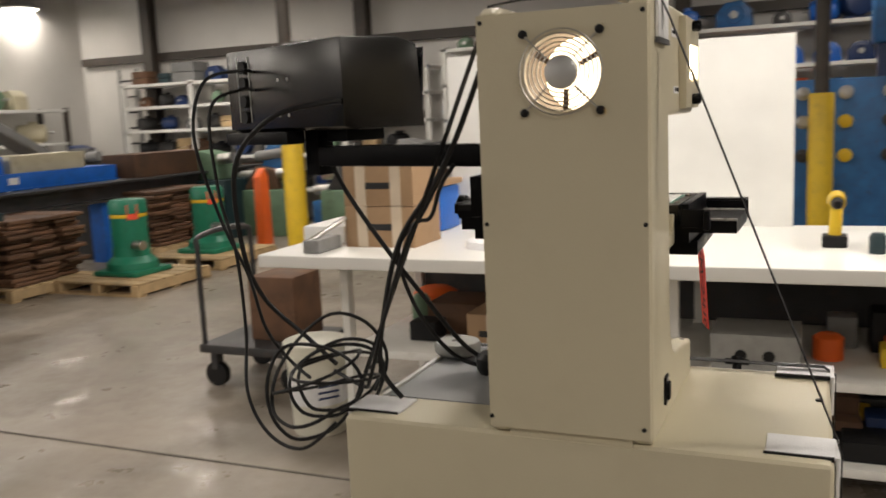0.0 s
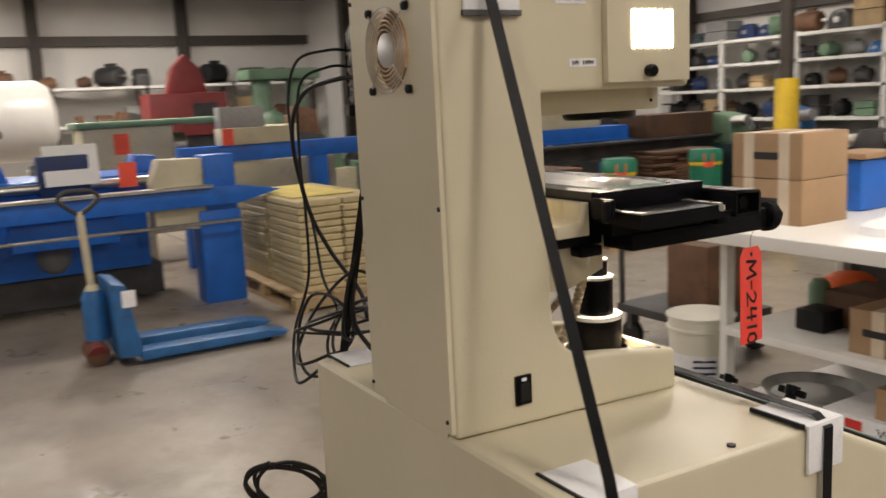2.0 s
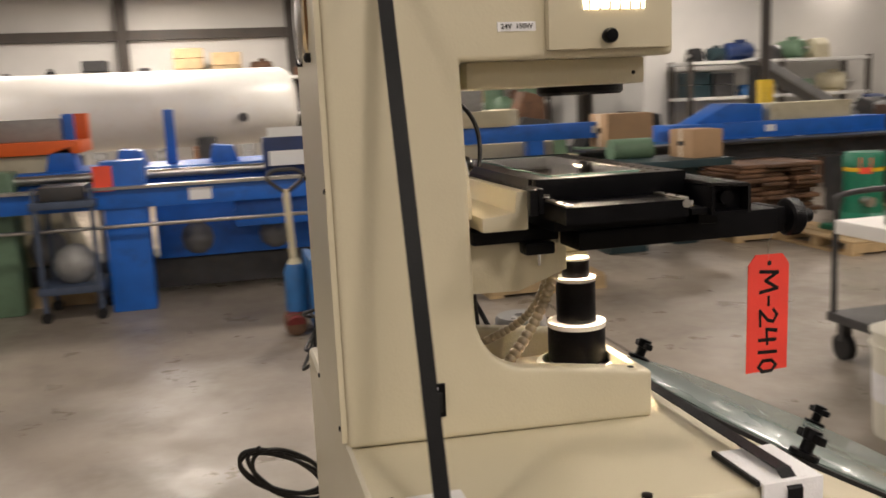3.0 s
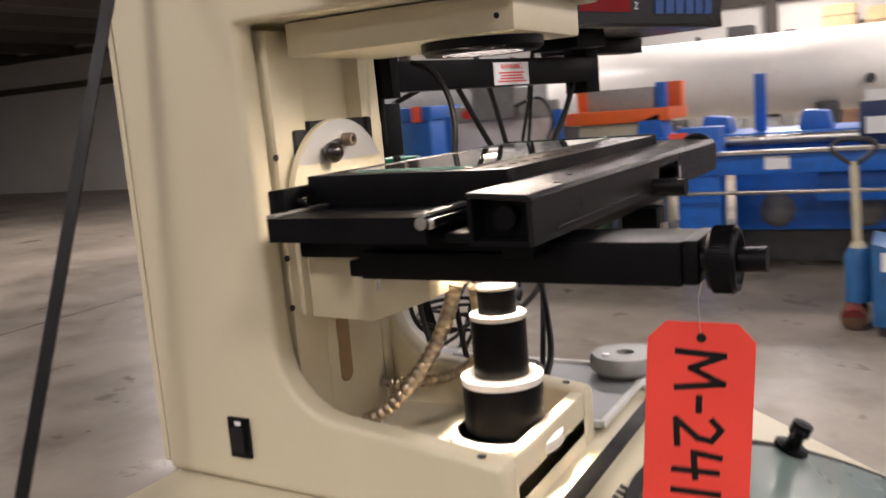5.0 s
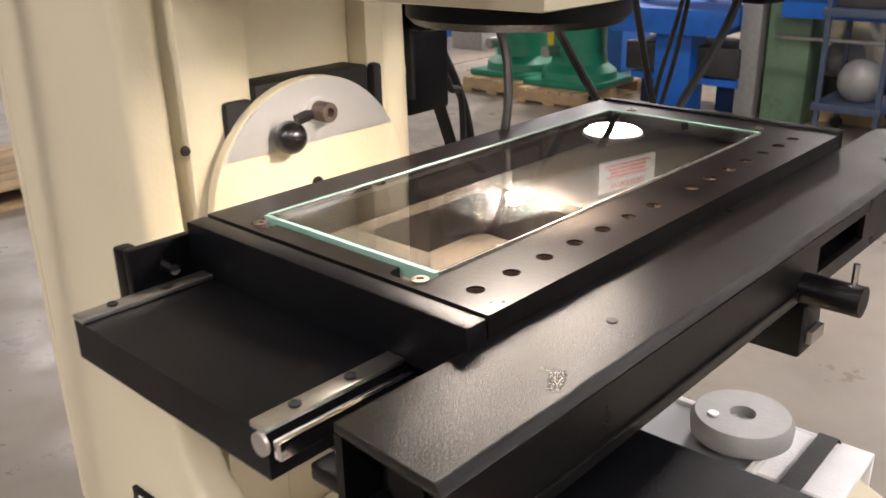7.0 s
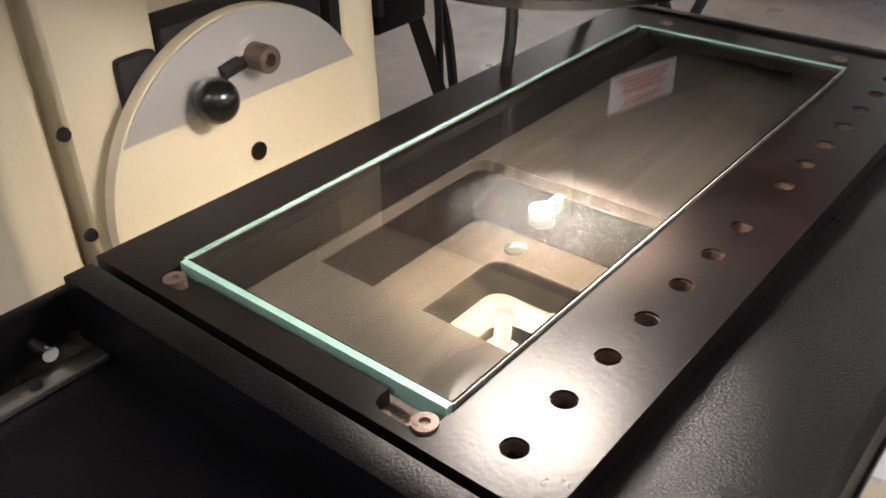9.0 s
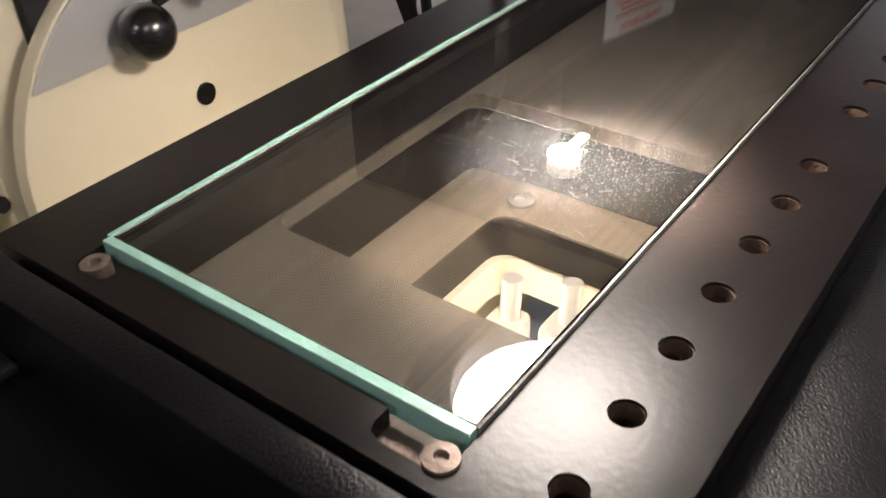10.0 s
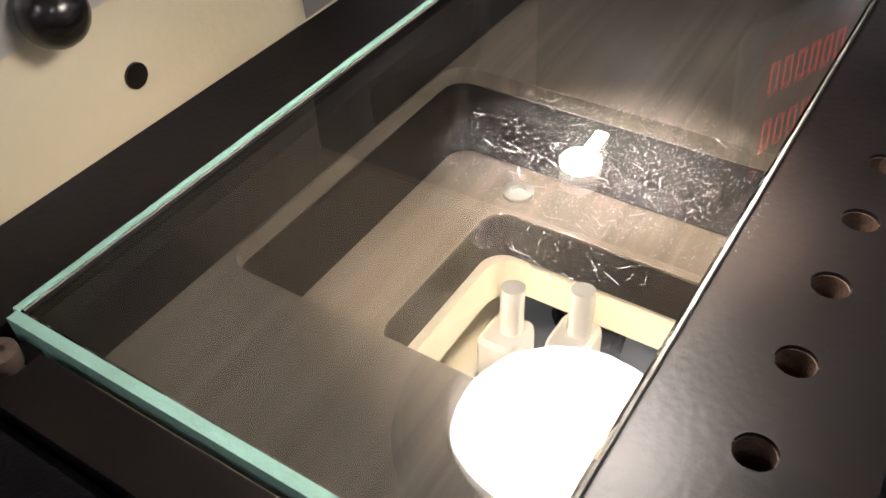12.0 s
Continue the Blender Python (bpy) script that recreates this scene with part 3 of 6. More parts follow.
def rounded_opening(bm, outer, inner, r, z0, z1, n=6):
    """A flat plate with one opening whose corners are rounded."""
    x0, x1, y0, y1 = outer
    a0, a1, b0, b1 = inner
    spots = [(a1 - r, b1 - r, 0, (x1, y1)), (a0 + r, b1 - r, 90, (x0, y1)), (a0 + r, b0 + r, 180, (x0, y0)), (a1 - r, b0 + r, 270, (x1, y0))]
    rims = []
    for z in (z0, z1):
        corners, arcs = [], []
        for cx, cy, start, c in spots:
            corners.append(bm.verts.new((*c, z)))
            arcs.append([bm.verts.new((cx + r * math.cos(radians(start + 90 * k / n)), cy + r * math.sin(radians(start + 90 * k / n)), z)) for k in range(n + 1)])
        for i in range(4):
            for p, q in zip(arcs[i], arcs[i][1:]):
                bm.faces.new((corners[i], p, q))
            j = (i + 1) % 4
            bm.faces.new((corners[i], arcs[i][-1], arcs[j][0], corners[j]))
        rims.append((corners, [v for a in arcs for v in a]))
    for lo, hi in zip(rims[0], rims[1]):
        for k in range(len(lo)):
            m = (k + 1) % len(lo)
            bm.faces.new((lo[k], lo[m], hi[m], hi[k]))
    return bm


HOLE_R = 0.0043
HOLES = [(-0.0083 - 0.0248 * k, 0.4263) for k in range(7)] + [(-0.1995 - 0.0245 * k, 0.4263) for k in range(7)]
NOTCHES = [(0.383, 0.4036, 0.0035), (0.2774, 0.2915, 0.0035)]
stage = part("stage_plate", turned(plate_with_holes(B(), (-0.379, 0.008, 0.247, 0.447), (-0.347, -0.0052, 0.2772, 0.4038), 1.302, 1.313, HOLES, NOTCHES), YAW), BLACK_WORN, machine, "worn black oxide stage top plate with a row of holes")
for hx, hy in HOLES:
    sp("hole_lining", lathe(B(), (hx, hy, 1.3025), [(0.0043, 0), (0.0043, 0.0095), (0.004, 0.0095), (0.004, 0)], seg=20), RUSTY_BORE, None, "rust-brown bore of a plate hole")
sp("far_lip", bx(-0.388, -0.3805, 0.25, 0.446, 1.296, 1.3145, bevel=0.001), BLACK, None)
sp("notch_floor", bx(-0.005, 0.0075, 0.281, 0.4035, 1.3022, 1.3075), RUSTY, None, "brown dusty ledge in the plate notches")
pane = sp("stage_glass", bx(-0.345, -0.0102, 0.2778, 0.403, 1.3105, 1.3145, bevel=0.0007, seg=1), GLASS, None, "clear glass stage plate with green edges")
pane.visible_shadow = False
for a, m in (((-0.345, -0.0102, 0.2763, 0.2778), GLASS_EDGE), ((-0.345, -0.0102, 0.403, 0.4037), GLASS_RIM), ((-0.0104, -0.0075, 0.2778, 0.403), GLASS_EDGE), ((-0.347, -0.345, 0.2778, 0.403), GLASS_EDGE)):
    sp("glass_edge", bx(*a, 1.3078 if a[1] > -0.01 else 1.3118, 1.3146), m, None, "pale green ground glass edge" if m is GLASS_EDGE else "dusty bevelled glass edge")
# one thin strip draws the bevel's reflection together with its dust
sp("bevel_line", bx(-0.345, -0.011, 0.2791, 0.2797, 1.3146, 1.3149), GLASS_RIM, None, "line along the glass bevel standing for its reflection and dust")
for x, y, z in ((-0.0005, 0.2838, 1.3075), (0.0, 0.4012, 1.3075), (-0.36, 0.29, 1.313), (-0.36, 0.395, 1.313)):
    sp("glass_clip", lathe(B(), (x, y, z), [(0.0042, 0), (0.0042, 1.314 - z), (0.0018, 1.3142 - z), (0.0014, 1.3132 - z), (0, 1.3132 - z)], "Z", 18), RUSTY, None, "small round glass retaining screw")
# slide under the glass with its opening and stepped well
WELL = (-0.173, -0.059, 0.2878, 0.406)
sp("slide_bed", rounded_opening(B(), (-0.375, 0.0, 0.283, 0.445), WELL, 0.008, 1.2868, 1.293), GROUND_STEEL, None, "ground steel slide bed with a stepped opening")
sp("bed_wall", bx(-0.375, 0.0, 0.281, 0.2872, 1.2934, 1.3095), BLACK_WORN, None, "dark side wall under the glass")
sp("well_liner", rounded_opening(B(), (-0.1812, -0.052, 0.2825, 0.4135), WELL, 0.008, 1.2584, 1.2866), BLACK_WORN, None, "dark polished wall of the stage opening")
sp("well_floor", rounded_opening(B(), (-0.1812, -0.052, 0.2825, 0.4135), (-0.149, -0.08, 0.3165, 0.4005), 0.009, 1.2568, 1.258), GROUND_STEEL, None, "lower step of the stage opening")
sp("well_throat", rounded_opening(B(), (-0.1812, -0.052, 0.303, 0.4135), (-0.1492, -0.0798, 0.3163, 0.4007), 0.009, 1.239, 1.2566), BLACK_WORN, None, "dark wall of the lower opening")
sp("well_rim", rounded_opening(B(), (-0.175, -0.045, 0.303, 0.425), (-0.1495, -0.078, 0.3195, 0.402), 0.012, 1.222, 1.2388), CREAM_EDGE, None, "cream painted casting rim below the opening")
sp("well_screw", lathe(B(), (-0.1595, 0.3205, 1.258), [(0.0055, 0), (0.0055, 0.0015), (0.0028, 0.0018), (0.0026, 0.0005), (0, 0.0005)], "Z", 18), STEEL, None, "socket screw on the lower step")
for x, y in ((-0.1325, 0.334), (-0.143, 0.3545)):
    pin = sp("guide_pin", rod(B(), (x + 0.004, y + 0.001, 1.215), (x, y, 1.243), 0.0042, seg=18), SATIN, None, "bright steel guide pin")
    sp("pin_block", bx(x - 0.005, x + 0.013, y - 0.008, y + 0.007, 1.2, 1.226, bevel=0.004, seg=3), SATIN, pin)
# specks crowd into a disc that stands in for the lamp's lit spot
dust_rnd = random.Random(5)
dv, df = [], []
for k in range(7600):
    if k < 6700:
        rr, aa = 0.042 * dust_rnd.random() ** 0.6, 2 * math.pi * dust_rnd.random()
        x, y = -0.118 + rr * math.cos(aa), 0.3655 + rr * math.sin(aa)
        if rr > 0.03 and dust_rnd.random() < 0.45:
            continue
    else:
        x, y = -0.34 + 0.325 * dust_rnd.random(), 0.284 + 0.115 * dust_rnd.random()
    q, w_, l_ = math.pi * dust_rnd.random(), 0.00004 + 0.00005 * dust_rnd.random(), 0.00005 + 0.00016 * dust_rnd.random() ** 3
    if k % 130 == 0:
        l_, w_ = 0.0025 * dust_rnd.random(), 0.00005
    c_, s_ = math.cos(q), math.sin(q)
    n0 = len(dv)
    for u, v in ((-l_, -w_), (l_, -w_), (l_, w_), (-l_, w_)):
        dv.append(YAW @ Vector((x + u * c_ - v * s_, y + u * s_ + v * c_, 1.31465)))
    df.append((n0, n0 + 1, n0 + 2, n0 + 3))
dm = bpy.data.meshes.new("dust")
dm.from_pydata([tuple(FIT @ p) for p in dv], [], df)
dm.materials.append(DUST_SPOT)
tagged(new("dust", dm), "pale dust and lint on the stage glass, crowded into a disc for the lamp spot", "dust", kind="stuff")
# metal ring in the beam, its lamp glare given as plain white
ring_clip = B()
lathe(ring_clip, (-0.12, 0.3625, 1.3148), [(0.0022, 0.0), (0.0053, 0.0), (0.0053, 0.0014), (0.0022, 0.0014)], seg=28)
box(ring_clip, -0.134, -0.1252, 0.3607, 0.3643, 1.3148, 1.3162, bevel=0.0006)
solid("ring_tag", ring_clip, WHITE_RING, "small metal ring with a tab lying on the stage glass, coloured white for lamp glare", "ring")
sp("stage_edge", plate_with_holes(B(), (-0.379, 0.008, 0.247, 0.447), (-0.3765, 0.005, 0.252, 0.4455), 1.288, 1.302), BLACK, None)
sp("dust_gap", bx(0.0082, 0.0112, 0.253, 0.446, 1.288, 1.3055), GREY_DUST, None, "grey dust lying in the gap beside the plate")
sp("end_bar", bx(0.0115, 0.0235, 0.25, 0.449, 1.286, 1.3135, bevel=0.0012), BLACK, None)
sp("bright_edge", rod(B(), (0.0228, 0.30, 1.3128), (0.0228, 0.445, 1.3128), 0.0005, seg=6), STEEL, None, "bright steel line along the top edge of the bar")
sp("end_lug", bx(0.0118, 0.058, 0.243, 0.2495, 1.276, 1.306, bevel=0.0015), BLACK, None)
sp("lug_flange", bx(0.0485, 0.058, 0.232, 0.243, 1.274, 1.305, bevel=0.002), BLACK, None)
sp("set_screw", rod(B(), (0.040, 0.252, 1.294), (0.040, 0.262, 1.294), 0.003, seg=12), CHROME, None)
slide = sp("cross_slide", plate_with_holes(B(), (-0.38, 0.096, 0.262, 0.414), (-0.1817, -0.0515, 0.282, 0.4138), 1.266, 1.286), BLACK, None, "black cross slide")
for y0 in (0.262, 0.404):
    sp("slide_strip", bx(0.024, 0.0965, y0, y0 + 0.01, 1.2862, 1.289, bevel=0.0008), STEEL, slide, "bare steel slide strip")
    for x in (0.05, 0.0785):
        sp("strip_screw", lathe(B(), (x, y0 + 0.005, 1.289), [(0.0027, 0), (0.0027, 0.001), (0, 0.001)], "Z", 12), BLACK_MATT, slide)
sp("guide_rail", bx(0.024, 0.0955, 0.4165, 0.421, 1.277, 1.285, bevel=0.0008), CHROME, slide, "bright steel guide rail")
sp("rail_end_screw", lathe(B(), (0.0962, 0.411, 1.2815), [(0.005, 0), (0.005, 0.0015), (0, 0.0018)], "X", 16), STEEL, slide)
sp("lower_slide", plate_with_holes(B(), (-0.36, 0.02, 0.275, 0.452), (-0.1817, -0.0515, 0.282, 0.414), 1.247, 1.2655), BLACK, None)
sp("lower_step", bx(-0.04, 0.085, 0.424, 0.446, 1.2655, 1.273, bevel=0.0012), BLACK, None)
RN = 0.091
rail = sp("front_rail", prism(B(), [(0.447, 1.299), (0.447, 1.303), (0.4945, 1.3005), (0.4985, 1.297), (0.4945, 1.2955)], "x", -0.458, RN, bevel=0.0008), CRACKLE, None, "long black crackle-finish hollow stage rail")
for a in ((-0.458, -0.286, 1.264, 1.2965), (-0.214, RN, 1.264, 1.2965), (-0.286, -0.214, 1.264, 1.2735), (-0.286, -0.214, 1.2895, 1.2965)):
    sp("rail_face", bx(a[0], a[1], 0.4945, 0.4985, a[2], a[3]), CRACKLE, rail)
sp("rail_back", bx(-0.458, RN, 0.447, 0.451, 1.264, 1.2985), BLACK, rail)
sp("rail_floor", bx(-0.458, RN, 0.4512, 0.4943, 1.264, 1.268), BLACK, rail)
sp("rail_plug", bx(0.07, 0.073, 0.4512, 0.4943, 1.2682, 1.2952), BLACK, rail)
sp("rail_shaft", rod(B(), (0.082, 0.472, 1.283), (0.0735, 0.472, 1.283), 0.009, seg=18), BLACK, rail)
sp("rail_ridge", bx(-0.2, 0.05, 0.4986, 0.5, 1.2685, 1.272, bevel=0.0006), CRACKLE, rail)
sp("rail_end_wheel", lathe(B(), (-0.458, 0.472, 1.284), [(0.022, 0), (0.024, -0.004), (0.024, -0.014), (0.018, -0.018), (0, -0.018)], "X", 32), BLACK, rail, "black hand wheel at the rail end")
st = sp("lock_stem", rod(B(), (-0.195, 0.498, 1.272), (-0.195, 0.530, 1.272), 0.0085, seg=20), BLACK, rail)
sp("lock_pin", rod(B(), (-0.195, 0.524, 1.272), (-0.195, 0.524, 1.292), 0.0018, seg=8), CHROME, st)
sp("rail_screw", lathe(B(), (-0.04, 0.475, 1.3013), [(0.0025, 0), (0.0025, 0.0008), (0, 0.0008)], "Z", 12), BLACK_MATT, rail)
sp("under_rail", bx(-0.40, 0.05, 0.452, 0.478, 1.248, 1.2635, bevel=0.001), BLACK, None)
sp("reader_head", bx(-0.252, -0.222, 0.455, 0.492, 1.215, 1.2475, bevel=0.002), BLACK, None)
sp("reader_clip", bx(-0.248, -0.23, 0.4925, 0.496, 1.222, 1.23), STEEL, None)
# cross feed arm and hand wheel
arm = part("feed_arm", prism(B(), [(0.30, 1.2225), (0.578, 1.2225), (0.578, 1.256), (0.454, 1.256), (0.452, 1.2465), (0.30, 1.2465)], "x", -0.038, 0.026, bevel=0.002), BLACK, machine, "black cross feed arm")
part("arm_cap", bx(-0.037, 0.025, 0.578, 0.59, 1.2235, 1.257, bevel=0.003), BLACK, arm)

WX, WY, WZ = 0.012, 0.595, 1.241
wh = part("hand_wheel", lathe(B(), (WX, WY, WZ), [(0.012, 0), (0.022, 0.001), (0.0242, 0.004), (0.0242, 0.018), (0.0225, 0.021), (0.019, 0.0215), (0.017, 0.017), (0.0105, 0.016)], "Y", 48), BLACK, machine, "ribbed black hand wheel")
part("spindle", rod(B(), (WX, WY - 0.01, WZ), (WX, WY + 0.04, WZ), 0.0092, seg=20), BLACK, wh)
for k in range(72):
    a = 2 * math.pi * k / 72
    part("rib", rod(B(), (WX + 0.0242 * math.cos(a), WY + 0.004, WZ + 0.0242 * math.sin(a)), (WX + 0.0242 * math.cos(a), WY + 0.018, WZ + 0.0242 * math.sin(a)), 0.0006, seg=5), BLACK, wh)
part("stage_bracket", bx(-0.19, -0.04, 0.184, 0.3, 1.228, 1.2465, bevel=0.003), BLACK, machine)
part("clamp_block", bx(-0.056, -0.028, 0.25, 0.29, 1.212, 1.228, bevel=0.003), BLACK, machine)
part("clamp_pin", rod(B(), (-0.042, 0.272, 1.196), (-0.042, 0.272, 1.213), 0.0022, seg=10), CHROME, machine)

# screen desk: round ground-glass screen with rim clamps
SLOPE = Matrix.Translation((-0.17, 0.455, 0.985)) @ Matrix.Rotation(-math.atan2(0.268, 0.575), 4, "X")
SR = 0.30


def desk(bm):
    """Lay a shape built flat (x along the crest, y down the slope, z out of it) onto the screen desk."""
    return turned(bm, SLOPE)


scr = part("projection_screen", desk(lathe(B(), (0, 0.335, 0.001), [(SR, 0), (SR, 0.007), (SR - 0.003, 0.009), (0, 0.009)], seg=72)), FROST, machine, "round grey-green ground glass projection screen")
part("screen_rim", desk(lathe(B(), (0, 0.335, 0.0), [(SR + 0.014, 0), (SR + 0.014, 0.006), (SR + 0.001, 0.006), (SR + 0.001, 0)], seg=72)), BLACK_MATT, scr, "dark ring round the screen")
for a in (-142, -38, 135, 45):
    x, y = SR * math.cos(radians(a)), 0.335 + SR * math.sin(radians(a))
    c = part("screen_clamp", desk(lathe(B(), (x, y, 0.008), [(0.02, 0), (0.02, 0.006), (0.009, 0.008), (0.009, 0.022), (0.012, 0.024), (0.012, 0.038), (0, 0.04)], seg=18)), BLACK, scr, "black clamp knob on the screen rim")
    part("wing", desk(bx(x - 0.024, x + 0.024, y - 0.006, y + 0.006, 0.03, 0.042, bevel=0.003)), BLACK, c)
for k in range(30):
    x = 0.02 + k * 0.0118
    if k in (10, 21):
        continue
    part("print_bar", desk(bx(x, x + 0.0075, 0.014, 0.024, 0.0, 0.0008)), INK, machine)
part("base_bolt", lathe(B(), (0.217, 0.291, 0.988), [(0.006, 0), (0.006, 0.0035), (0.003, 0.004), (0, 0.004)], seg=14), BLACK_WORN, machine)
part("ridge_screw", lathe(B(), (-0.012, 0.385, 1.0525), [(0.0045, 0), (0.0045, 0.002), (0, 0.0025)], seg=12), BLACK_WORN, machine)
part("ridge_screw", lathe(B(), (-0.228, 0.385, 1.0525), [(0.0045, 0), (0.0045, 0.002), (0, 0.0025)], seg=12), BLACK_WORN, machine)

# straps and their pads
def ribbon(name, pts, width_dir, width, thick, label):
    """A flat band along a line of points."""
    wv = Vector(width_dir).normalized() * width / 2
    bm = B()
    rings = []
    pts = [Vector(p) for p in pts]
    for i, p in enumerate(pts):
        d = (pts[min(i + 1, len(pts) - 1)] - pts[max(i - 1, 0)]).normalized()
        n = d.cross(wv).normalized() * thick / 2
        rings.append([bm.verts.new(p + s * wv + k * n) for s, k in ((-1, -1), (1, -1), (1, 1), (-1, 1))])
    for a, b in zip(rings, rings[1:]):
        for k in range(4):
            bm.faces.new((a[k], a[(k + 1) % 4], b[(k + 1) % 4], b[k]))
    bm.faces.new(rings[0])
    bm.faces.new(rings[-1])
    return solid(name, bm, STRAP, label, "strap", "packing straps")


ribbon("packing_strap", [(-0.51, 0.065, -0.25), (-0.512, 0.065, 0.985), (-0.505, 0.066, 1.01), (-0.262, 0.072, 1.59), (-0.245, 0.072, 1.629), (-0.2, 0.072, 1.634), (-0.04, 0.072, 1.634), (0.0, 0.072, 1.629), (0.017, 0.072, 1.59), (0.238, 0.064, 1.012), (0.245, 0.064, 0.985), (0.245, 0.064, -0.25)],
       (0, 1, 0), 0.017, 0.0012, "black packing strap stretched over the machine head")
ribbon("packing_strap", [(-0.512, 0.452, -0.25), (-0.512, 0.452, 0.985), (-0.50, 0.45, 1.0), (0.225, 0.45, 1.0), (0.245, 0.452, 0.985), (0.245, 0.452, -0.25)],
       (0, 1, 0), 0.018, 0.0012, "black packing strap lying across the base edge")


def pad(x, y, z, sx, label="folded white paper pad under a packing strap", drop=1):
    t = thing("corner_pad", (x, y, z), label, "pad", "corner pads")
    part("flap", bx(x - 0.045, x + 0.045, y - 0.037, y + 0.037, z, z + 0.005, bevel=0.0015), PAPER, t)
    part("flap_edge", bx(x - 0.047, x + 0.043, y - 0.041, y - 0.037, z, z + 0.006), BLACK_MATT, t)
    e = x + sx * 0.045
    part("hanging_flap", bx(min(e, e + sx * 0.005), max(e, e + sx * 0.005), y - 0.037, y + 0.037, z - 0.065, z + 0.005, bevel=0.0015), PAPER, t)


pad(0.192, 0.068, 0.9915, 1)
pad(0.192, 0.452, 0.988, 1)
pad(-0.459, 0.072, 0.9915, -1)
pad(-0.459, 0.452, 0.988, -1)
t = thing("head_pad", (0.0, 0.085, 1.56), "white board pad under the strap at the machine head", "pad")
part("board", bx(0.001, 0.006, 0.042, 0.128, 1.565, 1.632, bevel=0.001), PAPER, t)
part("border", bx(0.001, 0.007, 0.04, 0.13, 1.558, 1.565), DARK_EDGE, t)
part("top_board", bx(-0.06, 0.006, 0.042, 0.128, 1.6225, 1.6285, bevel=0.001), PAPER, t)

# left part of the base top: grey sheet and loose parts
t = thing("grey_tray", (-0.37, 0.24, 0.9915), "flat grey sheet tray with pale edges lying on the base", "tray")
part("sheet", bx(-0.478, -0.262, 0.12, 0.41, 0.991, 0.9945), mat("scuffed_grey_sheet", (0.3, 0.31, 0.32), 0.45, 0.2, 0.15, 10), t)
for a in ((-0.482, -0.474, 0.11, 0.415), (-0.266, -0.26, 0.11, 0.415)):
    part("edge", bx(*a, 0.991, 0.999, bevel=0.001), SHEET_EDGE, t)
part("edge", bx(-0.482, -0.26, 0.41, 0.417, 0.991, 0.999, bevel=0.001), SHEET_EDGE, t)
gd = thing("lens_cover", (-0.468, 0.392, 0.996), "round grey cast cover with a hole, lying on the tray", "cover")
part("cover", lathe(B(), (-0.45, 0.385, 0.999), [(0.040, 0), (0.046, 0.006), (0.047, 0.018), (0.043, 0.025), (0.012, 0.0255), (0.011, 0.018), (0, 0.018)], seg=44), GREY_PART, gd)
part("pip", lathe(B(), (-0.43, 0.365, 1.0235), [(0.006, 0), (0.005, 0.003), (0, 0.0035)], seg=14), ALU, gd)
solid("black_knob", lathe(B(), (-0.345, 0.285, 0.9945), [(0.02, 0), (0.026, 0.012), (0.026, 0.03), (0.018, 0.04), (0, 0.04)], seg=11), RUBBER, "lumpy black plastic knob lying on the tray", "knob")

# swing arm with readout display
SW = Matrix.Translation((-0.243, 0.155, 0)) @ Matrix.Rotation(radians(180 - 15), 4, "Z")
part("arm_mount", bx(-0.262, -0.2435, 0.13, 0.185, 1.38, 1.45, bevel=0.002), BLACK, machine)
sa = part("swing_arm", turned(bx(0.015, 0.46, -0.02, 0.02, 1.387, 1.424, bevel=0.002), SW), BLACK, machine, "black swing arm tube")
part("arm_post", turned(bx(0.425, 0.46, -0.02, 0.02, 1.37, 1.455, bevel=0.002), SW), BLACK, sa)
wl = part("warning_label", turned(bx(0.205, 0.28, -0.0215, -0.0202, 1.3885, 1.4185), SW), PAPER, sa, "white warning label with red print")
LABEL_RED = mat("label_red_print", (0.75, 0.05, 0.04), 0.6)
words("WARNING", 0.0095, SW @ pose(0.2425, -0.0219, 1.4125, 90, 0, 0), LABEL_RED, sa)
for k, ww in enumerate((0.055, 0.045, 0.05, 0.06)):
    part("print_bar", turned(bx(0.2425 - ww / 2, 0.2425 + ww / 2, -0.0219, -0.0215, 1.4035 - k * 0.0038, 1.4055 - k * 0.0038), SW), LABEL_RED, wl)
part("junction_box", bx(-0.30, -0.25, 0.10, 0.16, 1.31, 1.375, bevel=0.003), BLACK, machine, "black junction box on the column side")

dro = thing("readout_display", (-0.65, 0.28, 1.455), "black digital readout display mounted on the swing arm", "readout display")
DM = Matrix.Translation((-0.542, 0.142, 1.455)) @ Matrix.Rotation(radians(157.5), 4, "Z")
# along the box: x = width 0.32, y = -depth 0.18 (towards the front), z = height 0.16
part("housing", turned(prism(B(), [(0.0, 0.006), (0.0, 0.158), (-0.13, 0.162), (-0.178, 0.15), (-0.19, 0.0), (-0.02, 0.0)], "x", 0.0, 0.365, bevel=0.003), DM), GLOSS_BLACK, dro)
fr = Matrix.Translation((0, -0.1785, 0.0)) @ Matrix.Rotation(math.atan2(0.012, 0.15), 4, "X")
FD = DM @ fr


def face(x0, x1, z0, z1, y0=-0.0125, y1=-0.0100):
    return turned(bx(x0, x1, y0, y1, z0, z1), FD)


